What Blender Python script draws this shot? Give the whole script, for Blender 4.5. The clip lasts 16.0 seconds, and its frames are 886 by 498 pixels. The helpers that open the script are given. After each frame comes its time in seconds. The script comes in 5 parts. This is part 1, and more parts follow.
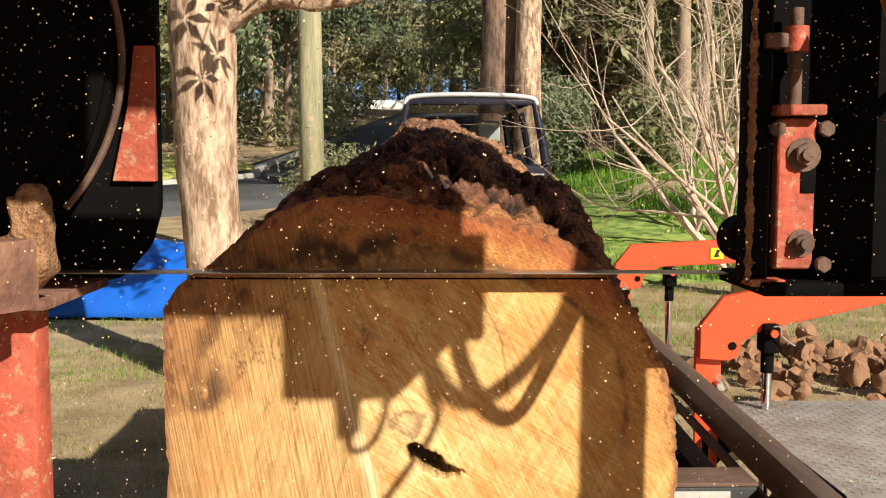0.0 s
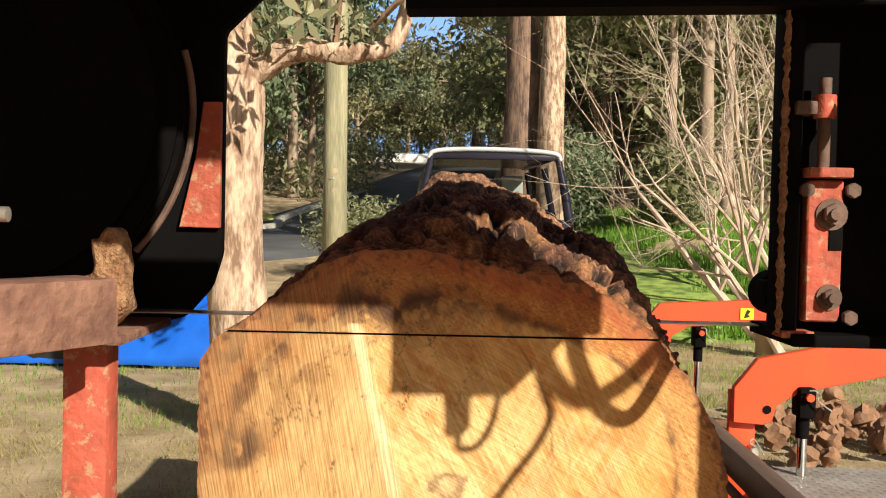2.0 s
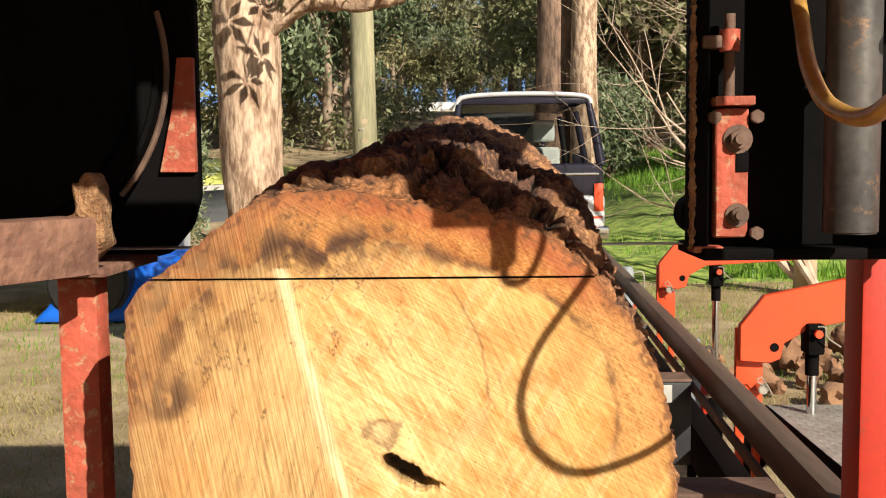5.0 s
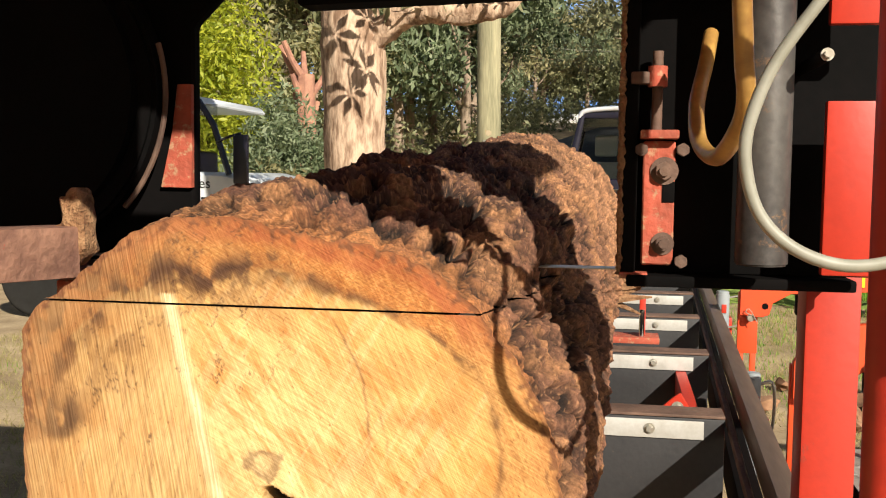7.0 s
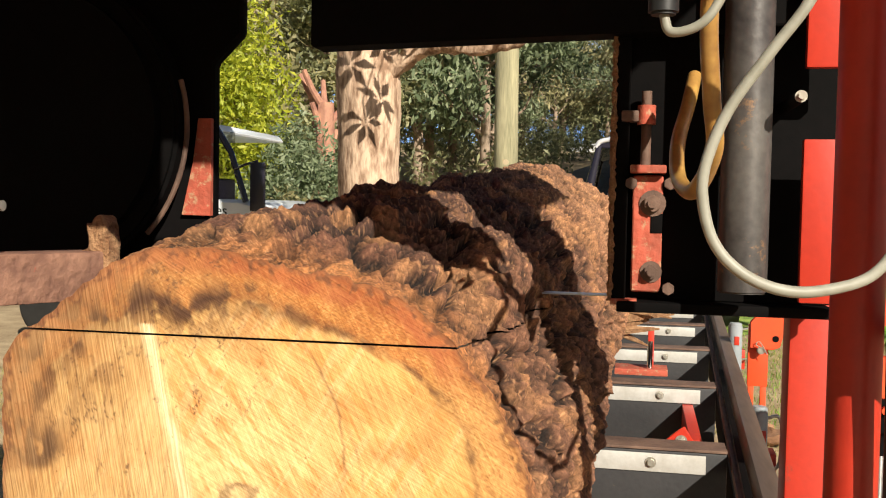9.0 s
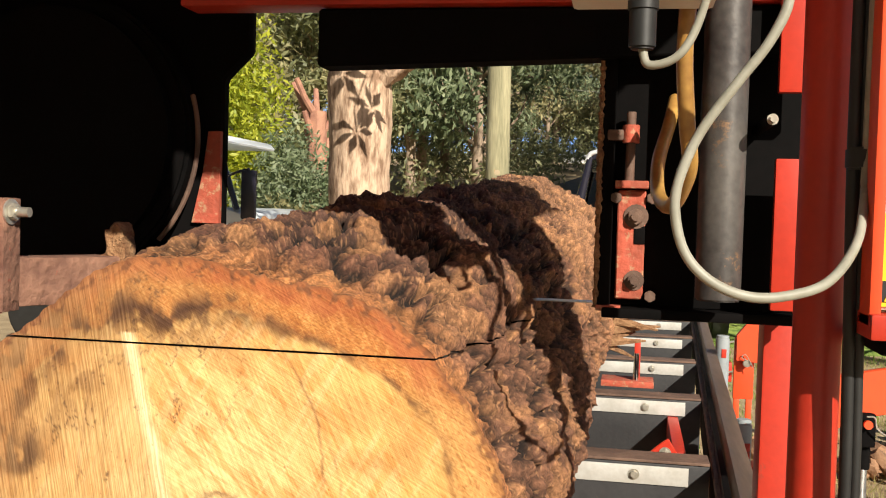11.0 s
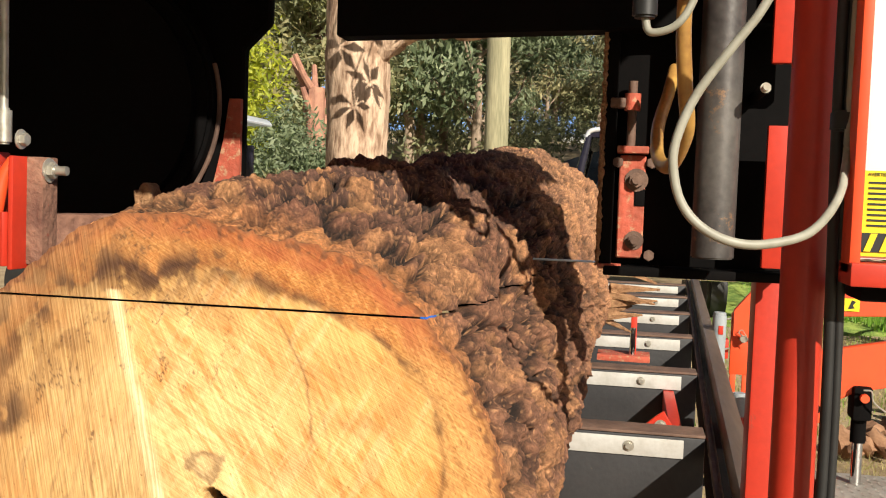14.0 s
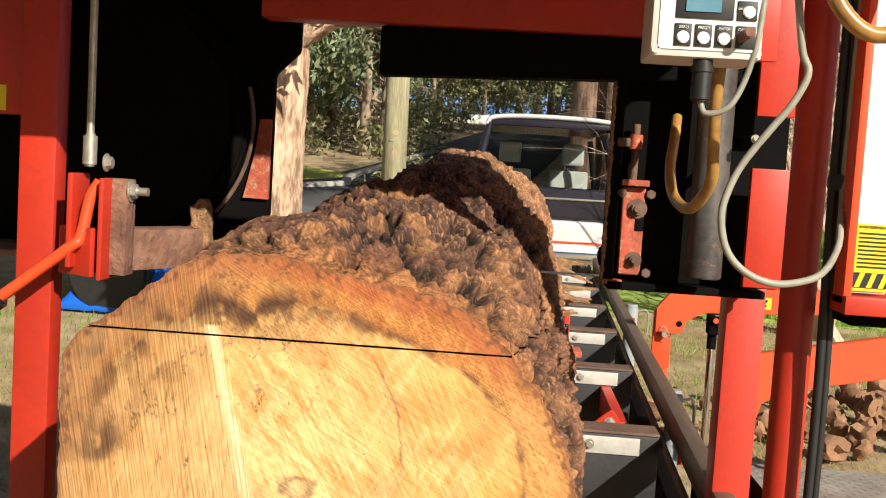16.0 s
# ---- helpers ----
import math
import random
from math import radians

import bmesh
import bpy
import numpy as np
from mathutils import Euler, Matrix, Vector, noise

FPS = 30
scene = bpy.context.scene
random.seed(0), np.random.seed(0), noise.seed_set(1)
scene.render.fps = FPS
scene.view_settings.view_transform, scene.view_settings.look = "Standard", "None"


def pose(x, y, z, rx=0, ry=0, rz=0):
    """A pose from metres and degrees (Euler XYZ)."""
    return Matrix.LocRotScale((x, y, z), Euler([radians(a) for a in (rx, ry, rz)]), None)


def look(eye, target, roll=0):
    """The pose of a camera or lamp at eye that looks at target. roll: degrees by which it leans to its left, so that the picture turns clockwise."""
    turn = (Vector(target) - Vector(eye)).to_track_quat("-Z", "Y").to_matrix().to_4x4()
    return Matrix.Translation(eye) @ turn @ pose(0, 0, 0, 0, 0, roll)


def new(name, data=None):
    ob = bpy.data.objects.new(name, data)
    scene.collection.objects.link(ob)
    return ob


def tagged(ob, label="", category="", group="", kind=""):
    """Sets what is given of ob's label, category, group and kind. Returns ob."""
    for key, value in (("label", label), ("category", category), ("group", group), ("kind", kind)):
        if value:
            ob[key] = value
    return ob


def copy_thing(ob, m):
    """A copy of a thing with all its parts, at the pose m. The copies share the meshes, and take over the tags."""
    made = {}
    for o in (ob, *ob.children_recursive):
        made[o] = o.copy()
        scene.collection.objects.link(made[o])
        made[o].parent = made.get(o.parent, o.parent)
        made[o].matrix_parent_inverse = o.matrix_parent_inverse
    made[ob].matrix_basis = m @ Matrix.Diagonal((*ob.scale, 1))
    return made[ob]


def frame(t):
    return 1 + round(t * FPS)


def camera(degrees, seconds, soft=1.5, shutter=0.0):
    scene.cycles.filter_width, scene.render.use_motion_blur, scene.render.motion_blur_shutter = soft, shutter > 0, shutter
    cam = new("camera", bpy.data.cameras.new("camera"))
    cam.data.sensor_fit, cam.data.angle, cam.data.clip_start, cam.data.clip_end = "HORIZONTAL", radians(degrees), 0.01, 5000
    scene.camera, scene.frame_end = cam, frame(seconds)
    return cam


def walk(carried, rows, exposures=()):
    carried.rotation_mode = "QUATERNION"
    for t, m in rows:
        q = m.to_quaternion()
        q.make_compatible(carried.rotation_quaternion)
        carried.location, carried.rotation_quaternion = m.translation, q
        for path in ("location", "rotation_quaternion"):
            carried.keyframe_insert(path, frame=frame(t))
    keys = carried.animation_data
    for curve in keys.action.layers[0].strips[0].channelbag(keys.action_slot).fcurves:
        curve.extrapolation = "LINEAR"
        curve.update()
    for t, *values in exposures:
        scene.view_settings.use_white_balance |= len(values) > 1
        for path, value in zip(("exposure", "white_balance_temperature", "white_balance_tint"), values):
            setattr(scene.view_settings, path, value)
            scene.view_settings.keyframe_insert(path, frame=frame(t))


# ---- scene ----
cam = camera(47.4, 16.0, soft=1.1)
PATH = [
    (0, (-0.001, -1.061, 1.321), (0.057, 1.009, 1.146), 0.2),
    (0.5, (-0.008, -1.031, 1.316), (0.028, 1.005, 1.174), 0.35),
    (1, (-0.024, -1.035, 1.316), (-0.032, 0.963, 1.216), -0.2),
    (1.5, (-0.024, -1.033, 1.322), (-0.003, 0.966, 1.258), 1.0),
    (2, (-0.028, -1.03, 1.321), (-0.011, 0.969, 1.258), 1.3),
    (2.5, (-0.032, -1.036, 1.321), (-0.029, 0.963, 1.252), 1.4),
    (3, (-0.029, -1.032, 1.325), (-0.008, 0.967, 1.27), 1.2),
    (3.5, (-0.026, -1.029, 1.326), (0.011, 0.97, 1.277), 1.1),
    (4, (-0.021, -1.03, 1.324), (0.008, 0.969, 1.269), 1.0),
    (4.5, (0.008, -1.02, 1.316), (-0.001, 0.976, 1.192), -0.5),
    (4.7, (0.038, -1.009, 1.31), (0.01, 0.984, 1.148), -0.7),
    (6.8, (0.32, -0.931, 1.326), (-0.013, 1.034, 1.161), 0.7),
    (7, (0.33, -0.93, 1.329), (-0.012, 1.036, 1.185), 0.7),
    (7.5, (0.349, -0.92, 1.34), (0.002, 1.047, 1.246), 0.6),
    (8, (0.361, -0.914, 1.342), (0.024, 1.056, 1.266), 1.0),
    (8.5, (0.364, -0.919, 1.339), (-0.017, 1.042, 1.261), 1.4),
    (9, (0.369, -0.92, 1.334), (-0.013, 1.042, 1.245), 1.1),
    (11.5, (0.384, -0.929, 1.339), (0.019, 1.037, 1.278), 1.8),
    (12, (0.386, -0.927, 1.341), (0.018, 1.039, 1.288), 1.8),
    (12.5, (0.387, -0.926, 1.343), (0.021, 1.04, 1.294), 2.0),
    (13, (0.385, -0.926, 1.342), (0.022, 1.04, 1.3), 2.2),
    (13.5, (0.384, -0.924, 1.335), (0.017, 1.041, 1.288), 2.3),
    (14, (0.385, -0.908, 1.316), (0.024, 1.056, 1.205), 2.1),
    (14.5, (0.396, -0.883, 1.311), (0.04, 1.082, 1.209), 1.9),
    (15, (0.392, -0.878, 1.321), (0.04, 1.087, 1.211), 3.2),
    (15.5, (0.313, -0.933, 1.356), (-0.049, 1.033, 1.279), 5.1),
    (16, (0.192, -1.02, 1.38), (0.066, 0.971, 1.234), 3.6),
]
walk(cam, [(t, look(eye, target, roll)) for t, eye, target, roll in PATH])

# sun, sky and exposure
SUN_FROM = Vector((0.70, -1.0, 0.70))
world = bpy.data.worlds.new("sky")
scene.world = world
world.use_nodes = True
wt = world.node_tree
sky = wt.nodes.new("ShaderNodeTexSky")
sky.sky_type, sky.sun_disc = "NISHITA", False
sky.sun_elevation = math.asin(SUN_FROM.normalized().z)
sky.sun_rotation = math.atan2(SUN_FROM.x, SUN_FROM.y)
wt.links.new(sky.outputs[0], wt.nodes["Background"].inputs[0])
wt.nodes["Background"].inputs[1].default_value = 0.038
sun = bpy.data.lights.new("sun", "SUN")
sun.energy, sun.angle, sun.color = 5.0, radians(0.55), (1.0, 0.92, 0.78)
new("sun", sun).matrix_world = look(SUN_FROM * 20, (0, 0, 0))
scene.view_settings.exposure = 0.53


# ---- materials ----
def surface(name, c1, c2=None, scale=8.0, rough=0.6, metal=0.0, bump=0.2, fine=90.0, spots=None, spot_at=0.62, stretch=(1, 1, 1), coords="Object", gloss=0.5, contrast=0.40):
    """Two tones mixed by a coarse noise, broken by a fine one, with relief and optional worn spots."""
    c2 = c2 or tuple(v * 0.65 for v in c1)
    m = bpy.data.materials.new(name)
    m.use_nodes = True
    nt = m.node_tree
    n, l = nt.nodes, nt.links
    b = n["Principled BSDF"]
    tc = n.new("ShaderNodeTexCoord")
    mp = n.new("ShaderNodeMapping")
    mp.inputs["Scale"].default_value = stretch
    l.new(tc.outputs[coords], mp.inputs[0])
    big, small = n.new("ShaderNodeTexNoise"), n.new("ShaderNodeTexNoise")
    for t, s in ((big, scale), (small, fine)):
        t.inputs["Scale"].default_value = s
        t.inputs["Detail"].default_value = 6
        l.new(mp.outputs[0], t.inputs["Vector"])
    add = n.new("ShaderNodeMath")
    add.operation = "MULTIPLY_ADD"
    add.inputs[1].default_value = 0.45
    l.new(small.outputs[0], add.inputs[0])
    l.new(big.outputs[0], add.inputs[2])
    ramp = n.new("ShaderNodeValToRGB")
    ramp.color_ramp.elements[0].position, ramp.color_ramp.elements[1].position = 0.72 - contrast / 2, 0.72 + contrast / 2
    ramp.color_ramp.elements[0].color, ramp.color_ramp.elements[1].color = (*c2, 1), (*c1, 1)
    l.new(add.outputs[0], ramp.inputs[0])
    col = ramp.outputs[0]
    if spots:
        sp = n.new("ShaderNodeTexNoise")
        sp.inputs["Scale"].default_value, sp.inputs["Detail"].default_value, sp.inputs["Roughness"].default_value = scale * 2.6, 8, 0.7
        l.new(mp.outputs[0], sp.inputs["Vector"])
        sr = n.new("ShaderNodeValToRGB")
        sr.color_ramp.elements[0].position, sr.color_ramp.elements[1].position = spot_at, spot_at + 0.06
        l.new(sp.outputs[0], sr.inputs[0])
        mx = n.new("ShaderNodeMix")
        mx.data_type = "RGBA"
        l.new(sr.outputs[0], mx.inputs[0])
        l.new(col, mx.inputs[6])
        mx.inputs[7].default_value = (*spots, 1)
        col = mx.outputs[2]
    l.new(col, b.inputs["Base Color"])
    b.inputs["Roughness"].default_value, b.inputs["Metallic"].default_value = rough, metal
    b.inputs["Specular IOR Level"].default_value = gloss
    if bump:
        bp = n.new("ShaderNodeBump")
        bp.inputs["Strength"].default_value, bp.inputs["Distance"].default_value = bump, 0.01
        l.new(add.outputs[0], bp.inputs["Height"])
        l.new(bp.outputs[0], b.inputs["Normal"])
    return m


def leafy(name, c1, c2, rough=0.55):
    """Foliage: a tone for each leaf, some light coming through."""
    m = bpy.data.materials.new(name)
    m.use_nodes = True
    n, l = m.node_tree.nodes, m.node_tree.links
    b = n["Principled BSDF"]
    g = n.new("ShaderNodeNewGeometry")
    r = n.new("ShaderNodeValToRGB")
    r.color_ramp.elements[0].color, r.color_ramp.elements[1].color = (*c2, 1), (*c1, 1)
    l.new(g.outputs["Random Per Island"], r.inputs[0])
    l.new(r.outputs[0], b.inputs["Base Color"])
    b.inputs["Roughness"].default_value = rough
    t = n.new("ShaderNodeBsdfTranslucent")
    l.new(r.outputs[0], t.inputs[0])
    mix = n.new("ShaderNodeMixShader")
    mix.inputs[0].default_value = 0.42
    l.new(b.outputs[0], mix.inputs[1])
    l.new(t.outputs[0], mix.inputs[2])
    l.new(mix.outputs[0], n["Material Output"].inputs[0])
    return m


RED = surface("red_paint", (0.54, 0.035, 0.014), (0.40, 0.026, 0.012), 5, 0.45, bump=0.05, spots=(0.16, 0.06, 0.04), spot_at=0.66)
RED_WORN = surface("worn_red_paint", (0.52, 0.10, 0.055), (0.32, 0.075, 0.042), 24, 0.75, bump=0.5, spots=(0.44, 0.23, 0.13), spot_at=0.55)
ORANGE = surface("orange_red_paint", (0.80, 0.085, 0.02), (0.70, 0.07, 0.02), 4, 0.45, bump=0.04)
BLACK = surface("black_paint", (0.007, 0.006, 0.006), (0.004, 0.004, 0.004), 6, 0.75, bump=0.08, spots=(0.03, 0.015, 0.01), spot_at=0.70, gloss=0.04)
DUSTY = surface("sawdusted_steel", (0.28, 0.145, 0.095), (0.13, 0.060, 0.042), 20, 0.9, bump=0.9, spots=(0.36, 0.05, 0.03), spot_at=0.64)
CRUST = surface("sawdust_crust", (0.42, 0.24, 0.12), (0.20, 0.09, 0.04), 60, 1.0, bump=1.0, fine=300)
STEEL = surface("bare_steel", (0.55, 0.54, 0.52), (0.38, 0.36, 0.33), 12, 0.35, 0.9, 0.08)
CYL = surface("cylinder_steel", (0.13, 0.12, 0.11), (0.045, 0.04, 0.04), 7, 0.45, 0.3, 0.1, spots=(0.26, 0.15, 0.08), spot_at=0.60)
ZINC = surface("zinc_plated_steel", (0.62, 0.60, 0.54), (0.42, 0.38, 0.30), 30, 0.4, 0.7, 0.1)
RUST = surface("rusty_steel", (0.20, 0.12, 0.085), (0.10, 0.06, 0.045), 14, 0.75, 0.2, 0.4)
RAILM = surface("worn_rail_steel", (0.24, 0.17, 0.13), (0.13, 0.09, 0.07), 9, 0.5, 0.4, 0.15, stretch=(1, 0.1, 1))
STRIP = surface("aluminium_strip", (0.56, 0.55, 0.52), (0.44, 0.42, 0.38), 16, 0.55, 0.25, 0.1)
BUNK = surface("dark_bunk_paint", (0.035, 0.034, 0.036), (0.02, 0.02, 0.022), 7, 0.5, 0, 0.1, spots=(0.12, 0.08, 0.05), spot_at=0.68)
CABLE = surface("grey_cable", (0.36, 0.35, 0.29), (0.24, 0.23, 0.18), 20, 0.5, bump=0.02)
RUBBER = surface("black_rubber", (0.02, 0.02, 0.02), (0.013, 0.013, 0.013), 20, 0.5, bump=0.05)
HOSE = surface("yellowed_hose", (0.50, 0.29, 0.075), (0.24, 0.12, 0.035), 22, 0.35, bump=0.05)
WHITE = surface("white_panel", (0.80, 0.80, 0.78), (0.76, 0.76, 0.74), 3, 0.35, bump=0.01)
YELLOW = surface("yellow_label", (0.85, 0.66, 0.02), (0.78, 0.60, 0.02), 5, 0.4, bump=0.0)
INK = surface("black_ink", (0.015, 0.015, 0.015), (0.012, 0.012, 0.012), 5, 0.5, bump=0.0)
GREYBOX = surface("grey_plastic", (0.66, 0.66, 0.62), (0.58, 0.57, 0.52), 12, 0.5, bump=0.05)
LCD = surface("lcd_glass", (0.12, 0.27, 0.36), (0.09, 0.22, 0.30), 8, 0.2, bump=0.0)
GREEN_L = surface("light_label", (0.55, 0.60, 0.50), (0.5, 0.55, 0.46), 8, 0.5, bump=0.0)
GROUNDM = surface("straw_dirt", (0.50, 0.38, 0.23), (0.24, 0.165, 0.085), 2.6, 1.0, bump=1.0, fine=44, spots=(0.15, 0.18, 0.05), spot_at=0.63)
LAWN = surface("mown_lawn", (0.58, 0.54, 0.16), (0.36, 0.40, 0.09), 0.6, 1.0, bump=0.6, fine=18)
ASPHALT = surface("asphalt", (0.085, 0.085, 0.088), (0.05, 0.05, 0.052), 1.1, 0.85, bump=0.3, fine=50)
CONCRETE = surface("concrete", (0.48, 0.46, 0.41), (0.36, 0.34, 0.30), 3, 0.9, bump=0.3)
TRUNK = surface("gum_bark", (0.66, 0.47, 0.33), (0.24, 0.145, 0.09), 16, 0.95, bump=1.0, fine=70, stretch=(1, 1, 0.28), contrast=0.24)
TRUNK_D = surface("dark_bark", (0.30, 0.19, 0.13), (0.10, 0.065, 0.05), 9, 0.95, bump=1.0, fine=40, stretch=(1, 1, 0.2), contrast=0.22)
TRUNK_L = surface("pale_bark", (0.42, 0.32, 0.23), (0.22, 0.155, 0.11), 4, 0.9, bump=0.5, fine=30, stretch=(1, 1, 0.3))
POLEM = surface("treated_pine_pole", (0.44, 0.395, 0.24), (0.20, 0.19, 0.11), 7, 0.9, bump=0.7, fine=55, stretch=(1, 1, 0.12), spots=(0.46, 0.28, 0.12), spot_at=0.66)
POSTM = surface("pale_post_wood", (0.50, 0.40, 0.26), (0.38, 0.29, 0.18), 8, 0.9, bump=0.5, stretch=(1, 1, 0.2))
TARP = surface("blue_tarpaulin", (0.01, 0.13, 0.62), (0.008, 0.09, 0.48), 4, 0.38, bump=0.15)
SOIL = surface("turned_soil", (0.36, 0.20, 0.11), (0.20, 0.10, 0.055), 9, 1.0, bump=1.0, fine=60)
CARBLACK = surface("dark_car_paint", (0.022, 0.02, 0.032), (0.018, 0.016, 0.026), 2, 0.18, bump=0.0)
CARSILVER = surface("silver_car_paint", (0.66, 0.66, 0.68), (0.60, 0.60, 0.62), 2, 0.3, 0.2, bump=0.0)
CHROME = surface("chrome", (0.78, 0.78, 0.78), (0.7, 0.7, 0.7), 3, 0.12, 1.0, 0.0)
SEATM = surface("grey_seat_cloth", (0.62, 0.66, 0.62), (0.54, 0.58, 0.54), 12, 0.9, bump=0.1)
WINGW = surface("white_vehicle_paint", (0.70, 0.73, 0.76), (0.64, 0.67, 0.70), 2, 0.3, bump=0.0)
GUM = leafy("gum_leaves", (0.47, 0.44, 0.24), (0.18, 0.185, 0.095))
OLIVE = leafy("olive_leaves", (0.54, 0.48, 0.25), (0.24, 0.23, 0.11))
BUSH = leafy("bush_leaves", (0.40, 0.40, 0.20), (0.15, 0.165, 0.08))
GREYB = leafy("grey_green_leaves", (0.36, 0.41, 0.24), (0.13, 0.18, 0.09))
LIME = leafy("lime_leaves", (0.58, 0.58, 0.05), (0.27, 0.34, 0.03))
GRASSM = leafy("grass_blades", (0.30, 0.50, 0.06), (0.12, 0.27, 0.03))
DRYG = leafy("dry_grass_blades", (0.55, 0.46, 0.20), (0.30, 0.28, 0.10))
GLASS = bpy.data.materials.new("glass")
GLASS.use_nodes = True
gb = GLASS.node_tree.nodes["Principled BSDF"]
gb.inputs["Transmission Weight"].default_value, gb.inputs["Roughness"].default_value, gb.inputs["IOR"].default_value = 1.0, 0.02, 1.05
gb.inputs["Base Color"].default_value = (0.52, 0.53, 0.52, 1)


# ---- building helpers ----
def finish(name, bm, material, smooth=False):
    me = bpy.data.meshes.new(name)
    bm.to_mesh(me)
    bm.free()
    me.materials.append(material)
    me.shade_smooth()
    if not smooth:
        me.set_sharp_from_angle(angle=radians(42))
    return me


def part(name, bm, material, parent, label="", smooth=False):
    ob = new(name, finish(name, bm, material, smooth))
    ob.parent = parent
    return tagged(ob, label)


def thing(name, label, category, at=(0, 0, 0), turn=0, group="", kind=""):
    ob = new(name)
    ob.matrix_basis = pose(*at, 0, 0, turn)
    ob.empty_display_size = 0.05
    return tagged(ob, label, category, group, kind)


def solo(name, bm, material, label, category="", group="", kind="", smooth=False):
    return tagged(new(name, finish(name, bm, material, smooth)), label, category, group, kind)


def box(x0, x1, y0, y1, z0, z1, bevel=0.003, bm=None, turn=None, segments=2):
    b = bmesh.new()
    bmesh.ops.create_cube(b, size=1)
    for v in b.verts:
        v.co = Vector(((x0 + x1) / 2 + v.co.x * (x1 - x0), (y0 + y1) / 2 + v.co.y * (y1 - y0), (z0 + z1) / 2 + v.co.z * (z1 - z0)))
    if bevel:
        bmesh.ops.bevel(b, geom=b.edges[:], offset=bevel, segments=segments, affect="EDGES", profile=0.6)
    if turn:
        b.transform(turn)
    return merge(bm, b)


def merge(bm, b):
    if bm is None:
        return b
    me = bpy.data.meshes.new("t")
    b.to_mesh(me)
    b.free()
    bm.from_mesh(me)
    bpy.data.meshes.remove(me)
    return bm


def rod(p, q, r, r2=None, sides=16, bm=None, bevel=0.0):
    """A round bar from p to q."""
    p, q = Vector(p), Vector(q)
    b = bmesh.new()
    bmesh.ops.create_cone(b, cap_ends=True, segments=sides, radius1=r, radius2=r if r2 is None else r2, depth=(q - p).length)
    if bevel:
        bmesh.ops.bevel(b, geom=[e for e in b.edges if len(e.link_faces) == 2 and e.calc_face_angle(0) > 0.9], offset=bevel, segments=2, affect="EDGES")
    b.transform(Matrix.Translation((p + q) / 2) @ (q - p).to_track_quat("Z", "Y").to_matrix().to_4x4())
    return merge(bm, b)


def spline(points, n=8):
    """Catmull-Rom through the points."""
    P = [Vector(p) for p in points]
    P = [2 * P[0] - P[1]] + P + [2 * P[-1] - P[-2]]
    out = []
    for i in range(1, len(P) - 2):
        a, b, c, d = P[i - 1:i + 3]
        for k in range(n):
            t = k / n
            out.append(0.5 * ((2 * b) + (c - a) * t + (2 * a - 5 * b + 4 * c - d) * t * t + (3 * b - a - 3 * c + d) * t ** 3))
    out.append(P[-2])
    return out


def tube(points, r, sides=10, bm=None, jitter=0.0):
    """A swept round tube; r is a number or one per point."""
    bm = bm or bmesh.new()
    P = [Vector(p) for p in points]
    R = r if hasattr(r, "__len__") else [r] * len(P)
    ref = Vector((0.13, 0.31, 0.94))
    rings = []
    for i, p in enumerate(P):
        d = (P[min(i + 1, len(P) - 1)] - P[max(i - 1, 0)]).normalized()
        u = d.cross(ref)
        if u.length < 0.1:
            u = d.cross(Vector((1, 0, 0)))
        u.normalize()
        w = d.cross(u)
        ring = []
        for k in range(sides):
            a = 2 * math.pi * k / sides
            q = 1 + (random.uniform(-jitter, jitter) if jitter else 0)
            ring.append(bm.verts.new(p + (u * math.cos(a) + w * math.sin(a)) * R[i] * q))
        rings.append(ring)
    for a, b in zip(rings, rings[1:]):
        for k in range(sides):
            bm.faces.new((a[k], a[(k + 1) % sides], b[(k + 1) % sides], b[k]))
    bm.faces.new(rings[0][::-1])
    bm.faces.new(rings[-1])
    return bm


def plate(outline, y0, y1, bevel=0.002, bm=None):
    """An outline in x and z, given depth along y."""
    b = bmesh.new()
    vs = [b.verts.new((x, y0, z)) for x, z in outline]
    face = b.faces.new(vs)
    ext = bmesh.ops.extrude_face_region(b, geom=[face])
    bmesh.ops.translate(b, verts=[g for g in ext["geom"] if isinstance(g, bmesh.types.BMVert)], vec=(0, y1 - y0, 0))
    bmesh.ops.recalc_face_normals(b, faces=b.faces[:])
    if bevel:
        bmesh.ops.bevel(b, geom=b.edges[:], offset=bevel, segments=1, affect="EDGES")
    return merge(bm, b)


def hexbolt(p, r=0.011, depth=0.008, axis=(0, -1, 0), stud=0.0, bm=None, washer=True):
    p, a = Vector(p), Vector(axis).normalized()
    bm = rod(p, p + a * 0.002, r * 1.45, sides=18, bm=bm) if washer else bm
    bm = rod(p + a * 0.002, p + a * (0.002 + depth), r, sides=6, bm=bm, bevel=0.0008)
    if stud:
        bm = rod(p + a * depth, p + a * (depth + stud), r * 0.55, sides=12, bm=bm)
    return bm


